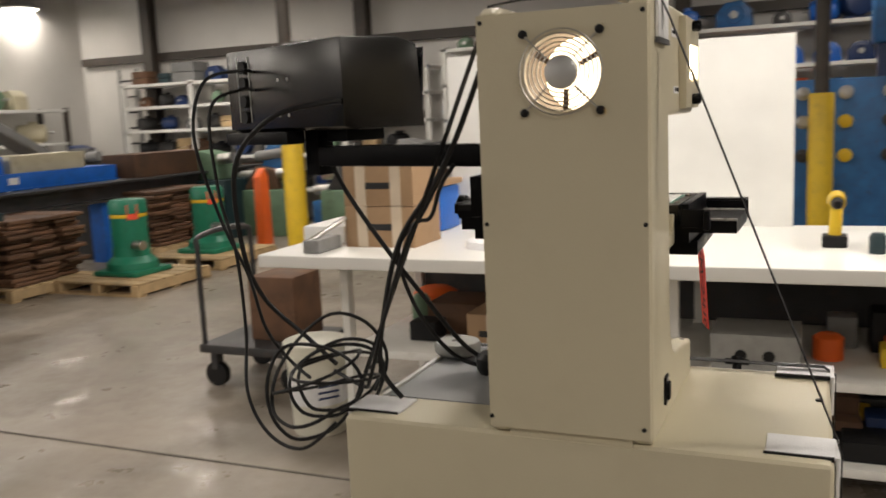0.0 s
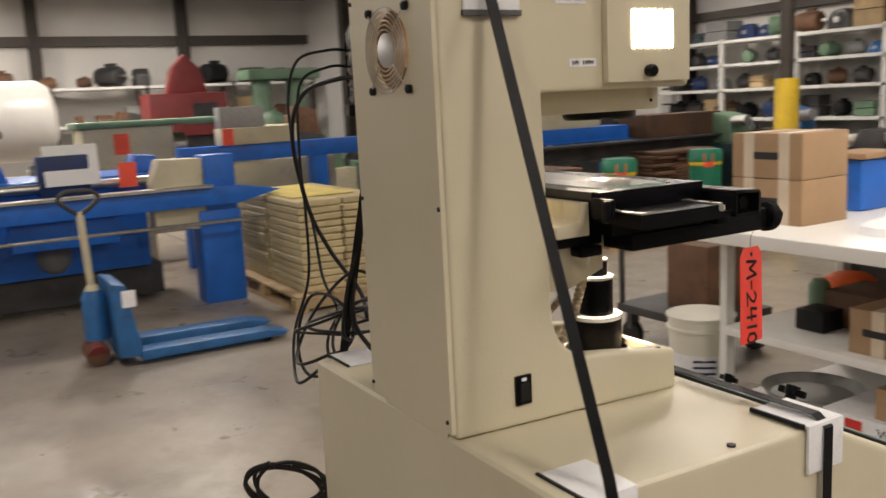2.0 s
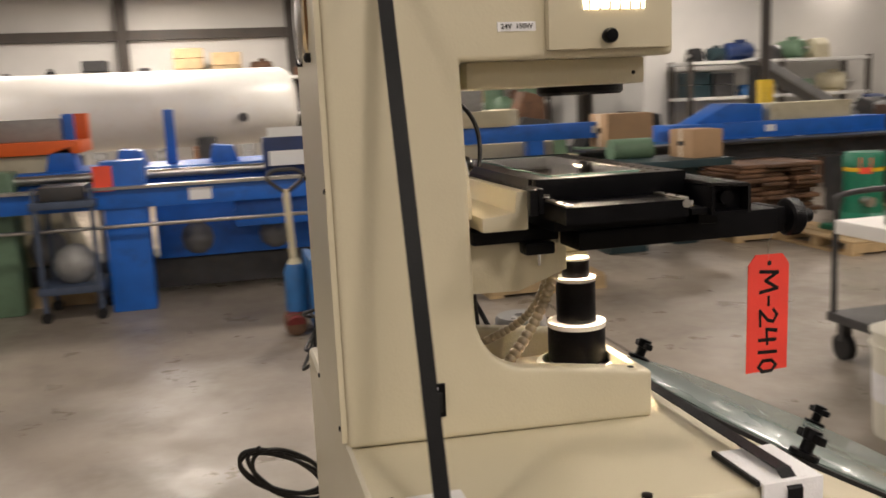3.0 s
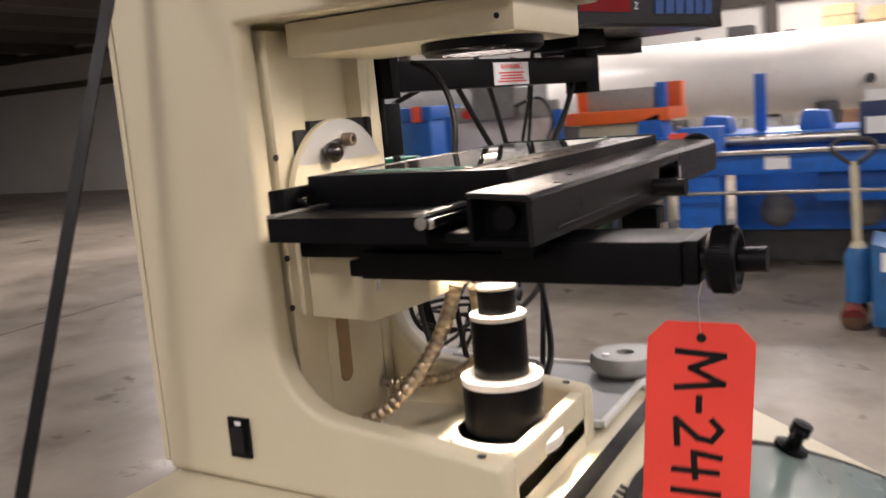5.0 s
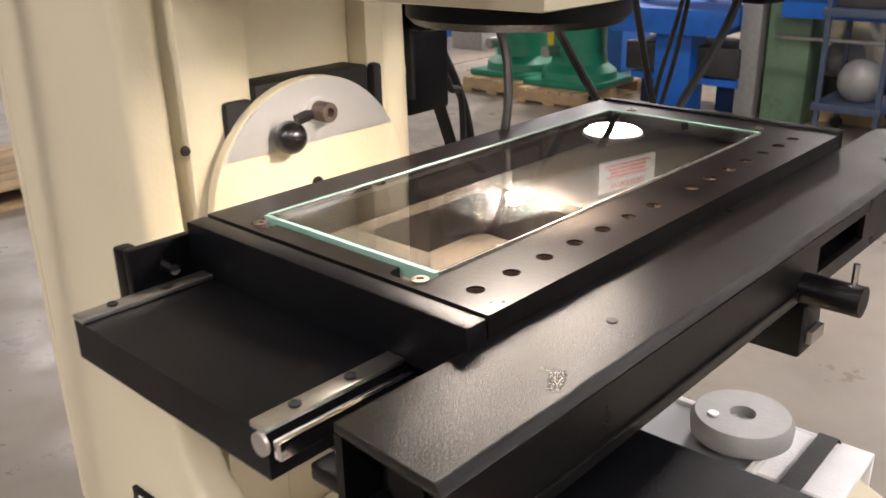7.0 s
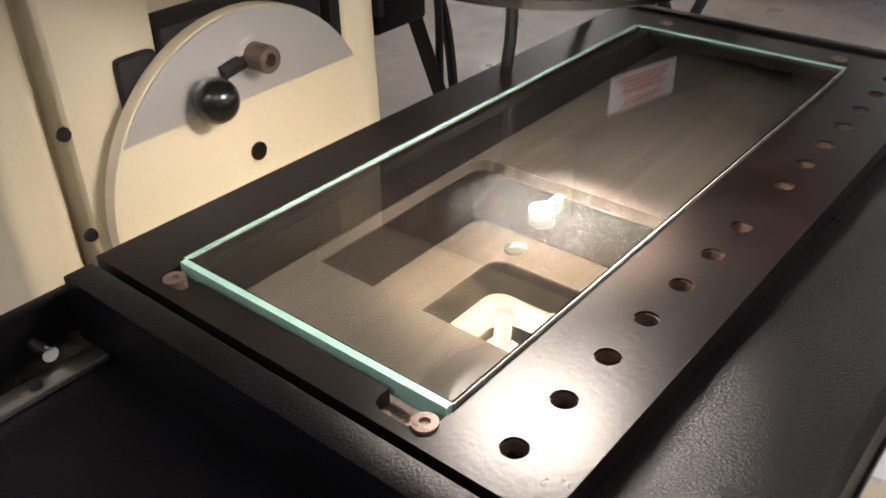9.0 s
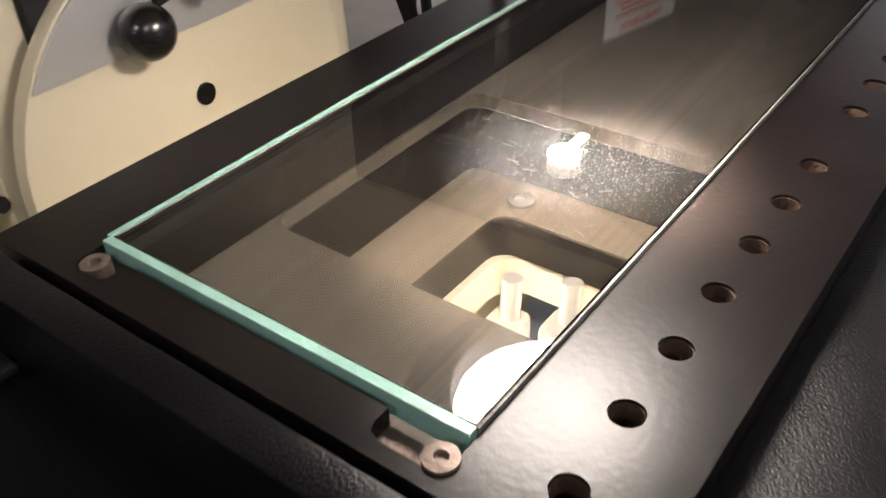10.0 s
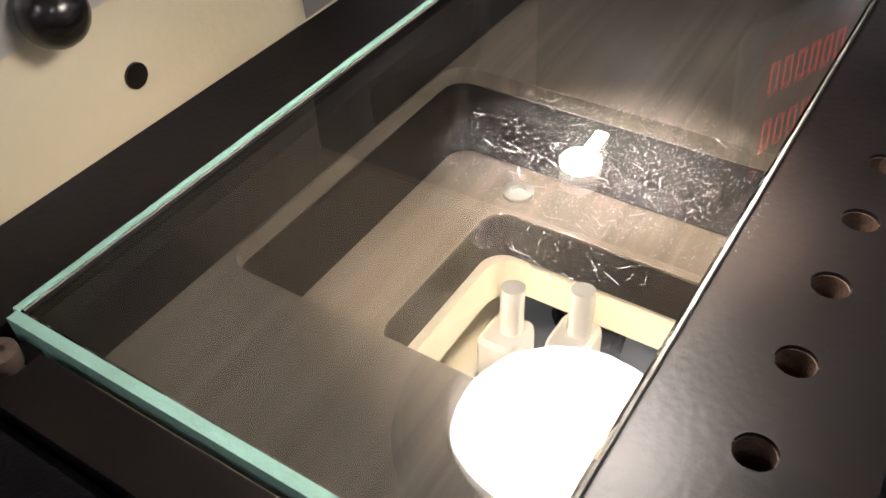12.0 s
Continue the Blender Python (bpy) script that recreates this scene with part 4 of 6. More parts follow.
part("front_panel", face(0.008, 0.357, 0.006, 0.146, -0.0125, -0.009), mat("readout_front", (0.012, 0.013, 0.018), 0.3, 0, 0.1, 10), dro)
wd = part("display_window", face(0.03, 0.135, 0.022, 0.132, -0.0135, -0.0125), mat("dark_red_window", (0.16, 0.008, 0.01), 0.15, 0, 0.1, 10), dro, "dark red numeral window")
DIGIT = glow("red_digits", (1.0, 0.02, 0.02), 1.6)
for row in range(2):
    for k in range(6):
        x, z = 0.04 + k * 0.0145, 0.085 - row * 0.045
        for a in ((x, x + 0.0015, z, z + 0.022), (x + 0.0075, x + 0.009, z, z + 0.022), (x, x + 0.009, z + 0.0205, z + 0.022), (x, x + 0.009, z, z + 0.0015)):
            part("digit_bar", face(*a, -0.0139, -0.0135), DIGIT, wd)
KEY = mat("blue_key", (0.02, 0.06, 0.2), 0.4)
for r_ in range(4):
    for k in range(6):
        part("key", face(0.19 + k * 0.024, 0.209 + k * 0.024, 0.02 + r_ * 0.028, 0.04 + r_ * 0.028, -0.0145, -0.0125), KEY, dro)
words("Z", 0.014, FD @ pose(0.148, -0.0127, 0.03, 90, 0, 0), PAPER, dro)
for z in (0.02, 0.05, 0.085, 0.115):
    part("socket", turned(rod(B(), (0.305, 0.0, z + 0.01), (0.305, 0.006, z + 0.01), 0.012, seg=18), DM), BLACK_MATT, dro)
part("socket_label", turned(bx(0.285, 0.289, 0.0, 0.0008, 0.02, 0.145), DM), GREY_PART, dro)
part("socket_label", turned(bx(0.325, 0.328, 0.0, 0.0008, 0.02, 0.145), DM), GREY_PART, dro)
for x, z in ((0.19, 0.095), (0.16, 0.095), (0.19, 0.03), (0.16, 0.03)):
    part("screw", turned(rod(B(), (x, 0.0, z), (x, 0.002, z), 0.003, seg=10), DM), STEEL, dro)
part("foot", turned(bx(0.07, 0.13, -0.15, -0.06, -0.022, 0.0, bevel=0.002), DM), BLACK, dro)
part("bottom_rail", turned(bx(0.16, 0.37, -0.03, 0.01, -0.024, 0.0, bevel=0.002), DM), BLACK, dro)

# cables
def cable(pts, r=0.0035, label="black rubber signal cable hanging in loose loops", n=8):
    return solid("cable", tube(B(), pts, r, 8, n), RUBBER, label, "cable", "readout cables")


cable([(-0.795, 0.245, 1.571), (-0.79, 0.195, 1.571), (-0.83, 0.14, 1.55), (-0.845, 0.12, 1.45), (-0.80, 0.12, 1.3), (-0.75, 0.12, 1.2), (-0.72, 0.12, 1.1), (-0.68, 0.13, 1.04), (-0.62, 0.1, 1.02)], 0.0032)
cable([(-0.795, 0.245, 1.536), (-0.79, 0.195, 1.536), (-0.82, 0.14, 1.5), (-0.80, 0.12, 1.35), (-0.765, 0.11, 1.24), (-0.75, 0.1, 1.1), (-0.72, 0.05, 1.0), (-0.66, 0.02, 0.94), (-0.58, 0.0, 0.93), (-0.53, 0.03, 0.97)], 0.0032)
cable([(-0.55, 0.15, 1.504), (-0.56, 0.115, 1.503), (-0.65, 0.08, 1.48), (-0.73, 0.08, 1.4), (-0.75, 0.11, 1.25), (-0.74, 0.15, 1.15), (-0.67, 0.18, 1.07), (-0.6, 0.16, 1.03)], 0.0046, "thick black power cable hanging from the readout")
cable([(-0.25, 0.06, 1.56), (-0.31, 0.08, 1.44), (-0.36, 0.09, 1.36), (-0.42, 0.08, 1.27), (-0.45, 0.07, 1.15), (-0.46, 0.07, 1.06), (-0.44, 0.1, 1.0)], 0.0045)
cable([(-0.35, 0.16, 1.39), (-0.35, 0.1, 1.36), (-0.37, 0.1, 1.31), (-0.40, 0.09, 1.29), (-0.44, 0.06, 1.16), (-0.47, 0.05, 1.05), (-0.5, 0.08, 1.02), (-0.58, 0.12, 1.03)], 0.0035)
cable([(-0.27, 0.2, 1.42), (-0.255, 0.24, 1.4), (-0.25, 0.26, 1.34), (-0.25, 0.24, 1.2), (-0.26, 0.25, 1.05), (-0.29, 0.27, 1.0)], 0.0035, "black cable dropping behind the stage")
cable([(-0.38, 0.2, 1.39), (-0.44, 0.22, 1.3), (-0.5, 0.24, 1.23), (-0.48, 0.26, 1.12), (-0.42, 0.28, 1.03), (-0.36, 0.3, 1.0)], 0.004, "black cable dropping behind the stage")
cable([(-0.67, 0.27, 1.45), (-0.62, 0.26, 1.35), (-0.53, 0.24, 1.24), (-0.47, 0.26, 1.15), (-0.4, 0.3, 1.04), (-0.33, 0.31, 1.0)], 0.0045, "black cable dropping behind the stage")
lp = random.Random(3)
loop = []
for k in range(44):
    a = k * 2 * math.pi / 11
    big = 0.075 + 0.035 * math.sin(k * 0.55) + 0.012 * lp.random()
    loop.append((-0.575 + big * math.cos(a) * 0.95, 0.09 + 0.05 * math.sin(a * 1.0 + 0.6) + 0.05 * math.sin(k * 0.21), 1.0 + big * math.sin(a) * (0.85 - 0.3 * math.sin(k * 0.37))))
cable(loop, 0.0033, "tangled coil of black cable hanging beside the base", 4)
flat = []
for k in range(30):
    a = k * 2 * math.pi / 12
    r_ = 0.085 + 0.02 * math.sin(k * 0.7)
    flat.append((-0.58 + r_ * math.cos(a), 0.09 + 0.8 * r_ * math.sin(a), 1.03 + 0.025 * math.sin(k * 0.31) + 0.02 * math.cos(a)))
cable(flat, 0.003, "tangled coil of black cable hanging beside the base", 4)
coil = []
for k in range(44):
    a = k * 2 * math.pi / 11
    r_ = 0.07 + 0.012 * math.sin(k * 0.9)
    coil.append((-0.555 + 0.5 * r_ * math.cos(a), -0.05 + r_ * math.sin(a), 0.74 + 0.9 * r_ * math.cos(a + 0.5)))
cable(coil, 0.004, "black mains lead coiled at the back of the base", 4)

# red inventory tag on the hand wheel
tg = thing("inventory_tag", (0.012, 0.63, 1.1), "red card inventory tag with black hand lettering on a wire", "tag")
TM = Matrix.Translation((-0.002, 0.585, 1.19)) @ Matrix.Rotation(radians(105), 4, "Z") @ Matrix.Rotation(radians(4), 4, "Y") @ Matrix.Rotation(radians(-3), 4, "X")
outline = [(-0.0395, -0.159), (0.0395, -0.159), (0.0395, -0.014), (0.026, 0.0), (-0.026, 0.0), (-0.0395, -0.014)]
card = part("card", turned(prism(B(), outline, "y", -0.0006, 0.0006), TM), RED_TAG, tg)
for yy in (0.0007, -0.0012):
    part("eyelet", turned(lathe(B(), (0, yy, -0.012), [(0.0036, 0), (0.0036, 0.0006), (0.002, 0.0006)], "Y", 18), TM), BLACK_MATT, card)
part("wire", tube(B(), [tuple(TM @ Vector((0, 0, -0.012))), (-0.001, 0.583, 1.205), (0.006, 0.5885, 1.226)], 0.0007, 6, 6), STEEL, tg)
PEN = {"M": (0.028, [[(0, 0), (0.08, 1), (0.45, 0.3), (0.85, 1), (1, 0)]]), "-": (0.013, [[(0.1, 0.5), (0.9, 0.5)]]),
       "2": (0.02, [[(0, 0.8), (0.35, 1), (0.8, 0.8), (0.7, 0.5), (0, 0.02), (1, 0.06)]]),
       "4": (0.02, [[(0.15, 1), (0, 0.42), (1, 0.48)], [(0.75, 0.95), (0.7, 0)]]),
       "1": (0.01, [[(0.6, 1), (0.45, 0)]]), "0": (0.017, [[(0.5, 1), (0.08, 0.75), (0.05, 0.25), (0.5, 0), (0.92, 0.25), (0.92, 0.75), (0.5, 1)]])}


def hand_lettering(text, high, width, m):
    """Marker strokes laid flat on a card; the line of text is centred on the origin."""
    bm = B()
    total = sum(PEN[c][0] for c in text) + 0.006 * (len(text) - 1)
    u = -total / 2
    for c in text:
        w, lines = PEN[c]
        for pts in lines:
            for p, q in zip(pts, pts[1:]):
                a, b = (Vector((u + e[0] * w, (e[1] - 0.5) * high, 0)) for e in (p, q))
                d = (b - a).normalized()
                a, b, n = a - d * width * 0.4, b + d * width * 0.4, Vector((-d.y, d.x, 0)) * width / 2
                bm.faces.new([bm.verts.new(v) for v in (a - n, b - n, b + n, a + n)])
        u += w + 0.006
    bmesh.ops.solidify(bm, geom=bm.faces[:], thickness=0.0002)
    return turned(bm, m)


for side, turn in ((0.001, 180), (-0.001, 0)):
    part("hand_lettering", hand_lettering("M-2410", 0.034, 0.0048, TM @ pose(0.0, side, -0.092, 90, 0, turn) @ pose(0, 0, 0, 0, 0, -90)), INK, card, "black marker lettering")

# ---- the warehouse around it ----
FIT = Matrix.Identity(4)
rnd = random.Random(7)
BLUE = mat("machine_blue_paint", (0.01, 0.13, 0.55), 0.4, 0, 0.15, 4, 0.1, 120, (0.03, 0.05, 0.1), 0.35)
BLUE2 = mat("pallet_jack_blue", (0.02, 0.12, 0.32), 0.45, 0, 0.2, 8, 0.1, 120, (0.05, 0.05, 0.06), 0.5)
NAVY = mat("dark_navy_paint", (0.01, 0.03, 0.11), 0.45, 0, 0.2, 5)
TEAL = mat("dark_teal_paint", (0.012, 0.034, 0.042), 0.45, 0, 0.25, 5, 0.1, 100, (0.03, 0.03, 0.03), 0.4)
GREEN = mat("machine_green_paint", (0.012, 0.19, 0.11), 0.42, 0, 0.15, 5, 0.1, 120, (0.01, 0.08, 0.05), 0.4)
GREEN2 = mat("pale_green_paint", (0.13, 0.22, 0.14), 0.5, 0, 0.15, 5, 0.1, 120, (0.06, 0.08, 0.05), 0.5)
BEIGE = mat("beige_machine_paint", (0.52, 0.47, 0.33), 0.5, 0, 0.1, 4, 0.1, 100, (0.25, 0.2, 0.13), 0.4)
YELLOW = mat("safety_yellow_paint", (0.75, 0.5, 0.02), 0.45, 0, 0.08, 6, 0.1, 100, (0.3, 0.2, 0.05), 0.3)
ORANGE = mat("bright_orange_paint", (0.85, 0.14, 0.02), 0.5, 0, 0.08, 6)
MAROON = mat("maroon_paint", (0.2, 0.03, 0.03), 0.5, 0, 0.15, 6, 0.1, 100, (0.08, 0.04, 0.03), 0.4)
GREY = mat("grey_machine_paint", (0.2, 0.2, 0.2), 0.5, 0, 0.15, 5, 0.1, 100, (0.1, 0.09, 0.08), 0.4)
DARKGREY = mat("oily_dark_grey", (0.05, 0.05, 0.052), 0.45, 0.3, 0.3, 6, 0.1, 100, (0.1, 0.07, 0.05), 0.4)
CARD = mat("corrugated_cardboard", (0.36, 0.23, 0.13), 0.8, 0, 0.08, 5, 0.15, 60, (0.25, 0.16, 0.09), 0.3, random_tint=0.12)
PALLET_WOOD = mat("pallet_wood", (0.46, 0.33, 0.18), 0.75, 0, 0.2, 7, 0.3, 60, (0.2, 0.14, 0.08), 0.4, random_tint=0.2)
BROWN = mat("rusty_brown_stock", (0.13, 0.066, 0.036), 0.75, 0, 0.35, 6, 0.3, 60, (0.05, 0.03, 0.02), 0.5, random_tint=0.35)
STACK = mat("pale_yellow_tray", (0.5, 0.41, 0.23), 0.6, 0, 0.12, 6, 0.1, 80, (0.3, 0.22, 0.12), 0.4, random_tint=0.1)
TAPE = mat("pale_packing_tape", (0.62, 0.52, 0.4), 0.35)
BUCKET = mat("white_plastic_bucket", (0.72, 0.7, 0.6), 0.45, 0, 0.05, 5)
BENCHTOP = mat("white_laminate_worktop", (0.82, 0.81, 0.78), 0.35, 0, 0.03, 3, 0.03, 100)
SHELF = mat("white_shelf_enamel", (0.74, 0.73, 0.7), 0.5, 0, 0.06, 4, 0.05, 100, (0.4, 0.36, 0.3), 0.25)
TANK = mat("white_painted_tank", (0.72, 0.7, 0.66), 0.38, 0, 0.05, 2, 0.03, 60, (0.5, 0.36, 0.22), 0.2)
SHIELD = mat("splashed_plastic_shield", (0.62, 0.58, 0.57), 0.3, 0, 0.25, 3, 0, 100, (0.4, 0.24, 0.21), 0.45)
RED = mat("red_paint", (0.6, 0.03, 0.02), 0.45, 0, 0.1, 6)
NOTE = mat("orange_red_note", (0.9, 0.1, 0.05), 0.6)


def red_note(x, y, z, parent, axis="x", s=0.11):
    bm = bx(x - 0.002, x + 0.002, y - s / 2, y + s / 2, z - s * 0.7, z + s * 0.7) if axis == "x" else bx(x - s / 2, x + s / 2, y - 0.002, y + 0.002, z - s * 0.7, z + s * 0.7)
    part("note", bm, NOTE, parent, "orange-red inventory note")


def pallet(x0, x1, y0, y1, label="plain wooden pallet on the concrete floor"):
    t = thing("pallet", ((x0 + x1) / 2, (y0 + y1) / 2, 0), label, "pallet", "pallets")
    n = 6
    for k in range(n):
        a = y0 + (y1 - y0) * k / n
        part("deck_board", bx(x0, x1, a + 0.01, a + (y1 - y0) / n - 0.012, 0.1, 0.12, bevel=0.003, seg=1), PALLET_WOOD, t)
    for k in range(3):
        a = x0 + (x1 - x0 - 0.09) * k / 2
        part("stringer", bx(a, a + 0.09, y0, y1, 0.02, 0.1, bevel=0.004, seg=1), PALLET_WOOD, t)
    for k in range(3):
        a = y0 + (y1 - y0 - 0.1) * k / 2
        part("bottom_board", bx(x0, x1, a, a + 0.1, 0.0, 0.02), PALLET_WOOD, t)
    return t


# white work bench with shelves and back panel
bench = thing("work_bench", (-0.2, 2.45, 0), "long white laminate work bench with two open white shelves", "work bench")
part("worktop", bx(-1.92, 2.6, 2.1, 3.2, 0.845, 0.9, bevel=0.008, seg=3), BENCHTOP, bench)
for z in (0.42, 0.1):
    part("shelf", bx(-1.6, 2.6, 2.28, 3.14, z, z + 0.035, bevel=0.003), SHELF, bench)
for x in (-1.63, -0.2, 1.2, 2.57):
    for y in (2.3, 3.08):
        part("upright", bx(x, x + 0.035, y, y + 0.05, 0, 0.845), SHELF, bench)
part("back_board", bx(-1.6, 2.6, 3.14, 3.16, 0.0, 0.845), DARKGREY, bench)
solid("white_board", bx(-1.42, 0.22, 3.14, 3.19, 0.9, 1.75, bevel=0.004), WHITE_PAINT, "tall plain white board standing on the work bench", "panel")


def carton(x0, x1, y0, y1, z, h, label="brown corrugated cardboard carton sealed with pale tape", strips=2):
    t = thing("cardboard_box", ((x0 + x1) / 2, (y0 + y1) / 2, z), label, "box", "cartons")
    part("carton", bx(x0, x1, y0, y1, z, z + h, bevel=0.004), CARD, t)
    for k in range(strips):
        x = x0 + (x1 - x0) * (k + 0.5) / strips
        part("tape", bx(x - 0.025, x + 0.025, y0 - 0.0015, y1 + 0.0015, z + 0.002, z + h + 0.0015), TAPE, t)
    part("print", bx((x0 + x1) / 2 - 0.06, (x0 + x1) / 2 + 0.06, y0 - 0.002, y0, z + h * 0.42, z + h * 0.58), INK, t, "dark printed block that cannot be read")
    return t


carton(-1.62, -1.28, 2.36, 2.64, 0.9, 0.18)
carton(-1.62, -1.28, 2.36, 2.64, 1.082, 0.18)
solid("blue_crate", bx(-1.52, -1.36, 2.85, 3.1, 0.9, 1.12, bevel=0.02), BLUE, "blue plastic bin standing on the work bench", "bin")
solid("opened_carton", bx(-1.54, -1.34, 2.84, 3.1, 1.122, 1.15, bevel=0.01), CARD, "opened brown cardboard resting on a blue bin", "cardboard")
solid("white_case", bx(-1.9, -1.68, 2.45, 2.9, 0.9, 0.98, bevel=0.01), WHITE_PAINT, "flat white plastic case lying on the work bench", "case")
t = thing("bench_shear", (-1.9, 2.25, 0.9), "small grey-blue hand shear on the work bench", "hand tool")
part("base", bx(-1.72, -1.64, 2.15, 2.35, 0.9, 0.96, bevel=0.01), GREY, t)
part("lever", rod(B(), (-1.7, 2.17, 0.95), (-1.62, 2.36, 1.03), 0.012, seg=8), STEEL, t)
FIT = Matrix.Translation((0.06, 0.1, 0))
t = thing("cordless_drill", (0.32, 2.5, 0.9), "yellow and black cordless drill standing on the work bench", "drill")
part("battery", bx(0.275, 0.365, 2.45, 2.55, 0.9, 0.945, bevel=0.008), BLACK_MATT, t)
part("grip", rod(B(), (0.32, 2.5, 0.945), (0.325, 2.5, 1.05), 0.024, 0.022, seg=14), YELLOW, t)
part("body", rod(B(), (0.325, 2.57, 1.075), (0.325, 2.42, 1.075), 0.034, 0.03, seg=16), YELLOW, t)
part("chuck", rod(B(), (0.325, 2.42, 1.075), (0.325, 2.36, 1.075), 0.024, 0.014, seg=14), BLACK_MATT, t)
for x in (0.46, 0.56):
    solid("jar", lathe(B(), (x, 2.35, 0.9), [(0.028, 0), (0.03, 0.01), (0.03, 0.06), (0.02, 0.075), (0, 0.075)], seg=16), TEAL, "small dark green jar on the work bench", "jar", "jars")
FIT = Matrix.Identity(4)
solid("crumpled_wrap", lathe(B(), (-0.95, 2.45, 0.9), [(0.13, 0), (0.12, 0.03), (0.07, 0.05), (0.03, 0.06), (0, 0.05)], seg=11), PAPER, "crumpled clear plastic wrap on the work bench", "wrap")
# things on the bench shelves
carton(-1.05, -0.82, 2.34, 2.6, 0.455, 0.17, "small brown cardboard carton on the bench shelf", 1)
carton(-0.6, -0.24, 2.33, 2.6, 0.135, 0.16, "brown cardboard carton on the lowest bench shelf", 1)
carton(-0.95, -0.68, 2.36, 2.6, 0.215, 0.12, "brown open-top cardboard carton on a flat white box", 1)
t = thing("flat_white_box", (-0.9, 2.47, 0.135), "flat white printed cardboard box on the lowest bench shelf", "box")
part("carton", bx(-1.15, -0.64, 2.33, 2.62, 0.135, 0.213, bevel=0.003), PAPER, t)
part("print", bx(-1.05, -0.98, 2.327, 2.33, 0.15, 0.2), RED, t, "red printed panel")
words("Weathe", 0.055, pose(-0.83, 2.3285, 0.172, 90, 0, 0), INK, t)
t = thing("instrument_case", (0.05, 2.3, 0.455), "grey metal instrument box with round dials on the bench shelf", "instrument")
part("case", bx(-0.05, 0.27, 2.33, 2.6, 0.455, 0.6, bevel=0.006), GREY_PART, t)
for x in (0.06, 0.16):
    part("dial", lathe(B(), (x, 2.33, 0.52), [(0.022, 0), (0.022, -0.006), (0, -0.006)], "Y", 16), BLACK_MATT, t)
for i in range(110):
    x = -1.45 + 3.9 * rnd.random()
    z = rnd.choice((0.135, 0.455))
    if z == 0.135 and -1.45 < x < -0.15 or z == 0.455 and (-1.2 < x < -0.7 or -0.15 < x < 0.36):
        continue
    y, w, hgt = 2.42 + 0.5 * rnd.random(), 0.05 + 0.09 * rnd.random(), 0.05 + 0.12 * rnd.random()
    if i % 3:
        solid("tool_case", bx(x - w, x + w, y - w, y + w, z, z + hgt, bevel=0.012), rnd.choice((BLACK_MATT, DARKGREY, BROWN, GREY, NAVY, YELLOW)), "dark tool case on the bench shelf", "tool case", "shelf tools")
    else:
        solid("tool_can", lathe(B(), (x, y, z), [(w * 0.8, 0), (w * 0.8, hgt * 1.2), (w * 0.5, hgt * 1.4), (0, hgt * 1.4)], seg=14), rnd.choice((BLACK_MATT, ORANGE, DARKGREY, GREEN2)), "small can among the tools on the shelf", "can", "shelf cans")
solid("steel_basin", lathe(B(), (-1.36, 2.56, 0.135), [(0.17, 0.0), (0.2, 0.05), (0.205, 0.055), (0.17, 0.02), (0, 0.015)], seg=28), GREY_PART, "shallow grey basin on the lowest bench shelf", "basin")

# bucket on the floor
t = thing("bucket", (-1.86, 2.43, 0), "off-white plastic bucket with a printed label, standing on the floor", "bucket")
part("pail", lathe(B(), (-1.86, 2.43, 0), [(0.125, 0.0), (0.128, 0.01), (0.148, 0.43), (0.142, 0.43), (0.12, 0.02), (0, 0.02)], seg=36), BUCKET, t)
for z in (0.37, 0.425):
    part("rim", lathe(B(), (-1.86, 2.43, z), [(0.146, 0), (0.156, 0.004), (0.156, 0.014), (0.148, 0.018)], seg=36), BUCKET, t)
part("label", lathe(B(), (-1.86, 2.43, 0.15), [(0.1362, 0), (0.1418, 0.12)], seg=36), PAPER, t, "white printed paper label")
for k in range(3):
    part("print", turned(bx(0.136, 0.1405, -0.05, 0.05, 0.185 + k * 0.028, 0.195 + k * 0.028), Matrix.Translation((-1.86, 2.43, 0)) @ Matrix.Rotation(radians(-40), 4, "Z")), NAVY, t)

# hand cart behind the bench end
FIT = Matrix.Translation((0.08, 0.22, 0))
t = thing("platform_cart", (-2.75, 2.8, 0), "dark steel platform cart with a tubular push handle", "cart")
part("deck", bx(-2.95, -2.3, 2.6, 3.15, 0.2, 0.25, bevel=0.01), DARKGREY, t)
part("handle", tube(B(), [(-2.92, 2.62, 0.24), (-2.92, 2.62, 0.75), (-2.92, 2.66, 0.86), (-2.92, 3.06, 0.86), (-2.92, 3.12, 0.75), (-2.92, 3.12, 0.24)], 0.016, 8, 5), DARKGREY, t)
for x, y in ((-2.88, 2.66), (-2.88, 3.1), (-2.38, 2.66), (-2.38, 3.1)):
    c = part("caster", rod(B(), (x, y - 0.02, 0.07), (x, y + 0.02, 0.07), 0.07, seg=18), RUBBER, t)
    part("fork", bx(x - 0.02, x + 0.02, y - 0.03, y + 0.03, 0.1, 0.2), DARKGREY, c)
part("load", bx(-2.7, -2.4, 2.75, 3.05, 0.25, 0.62, bevel=0.02), BROWN, t, "brown box on the cart deck")

FIT = Matrix.Identity(4)

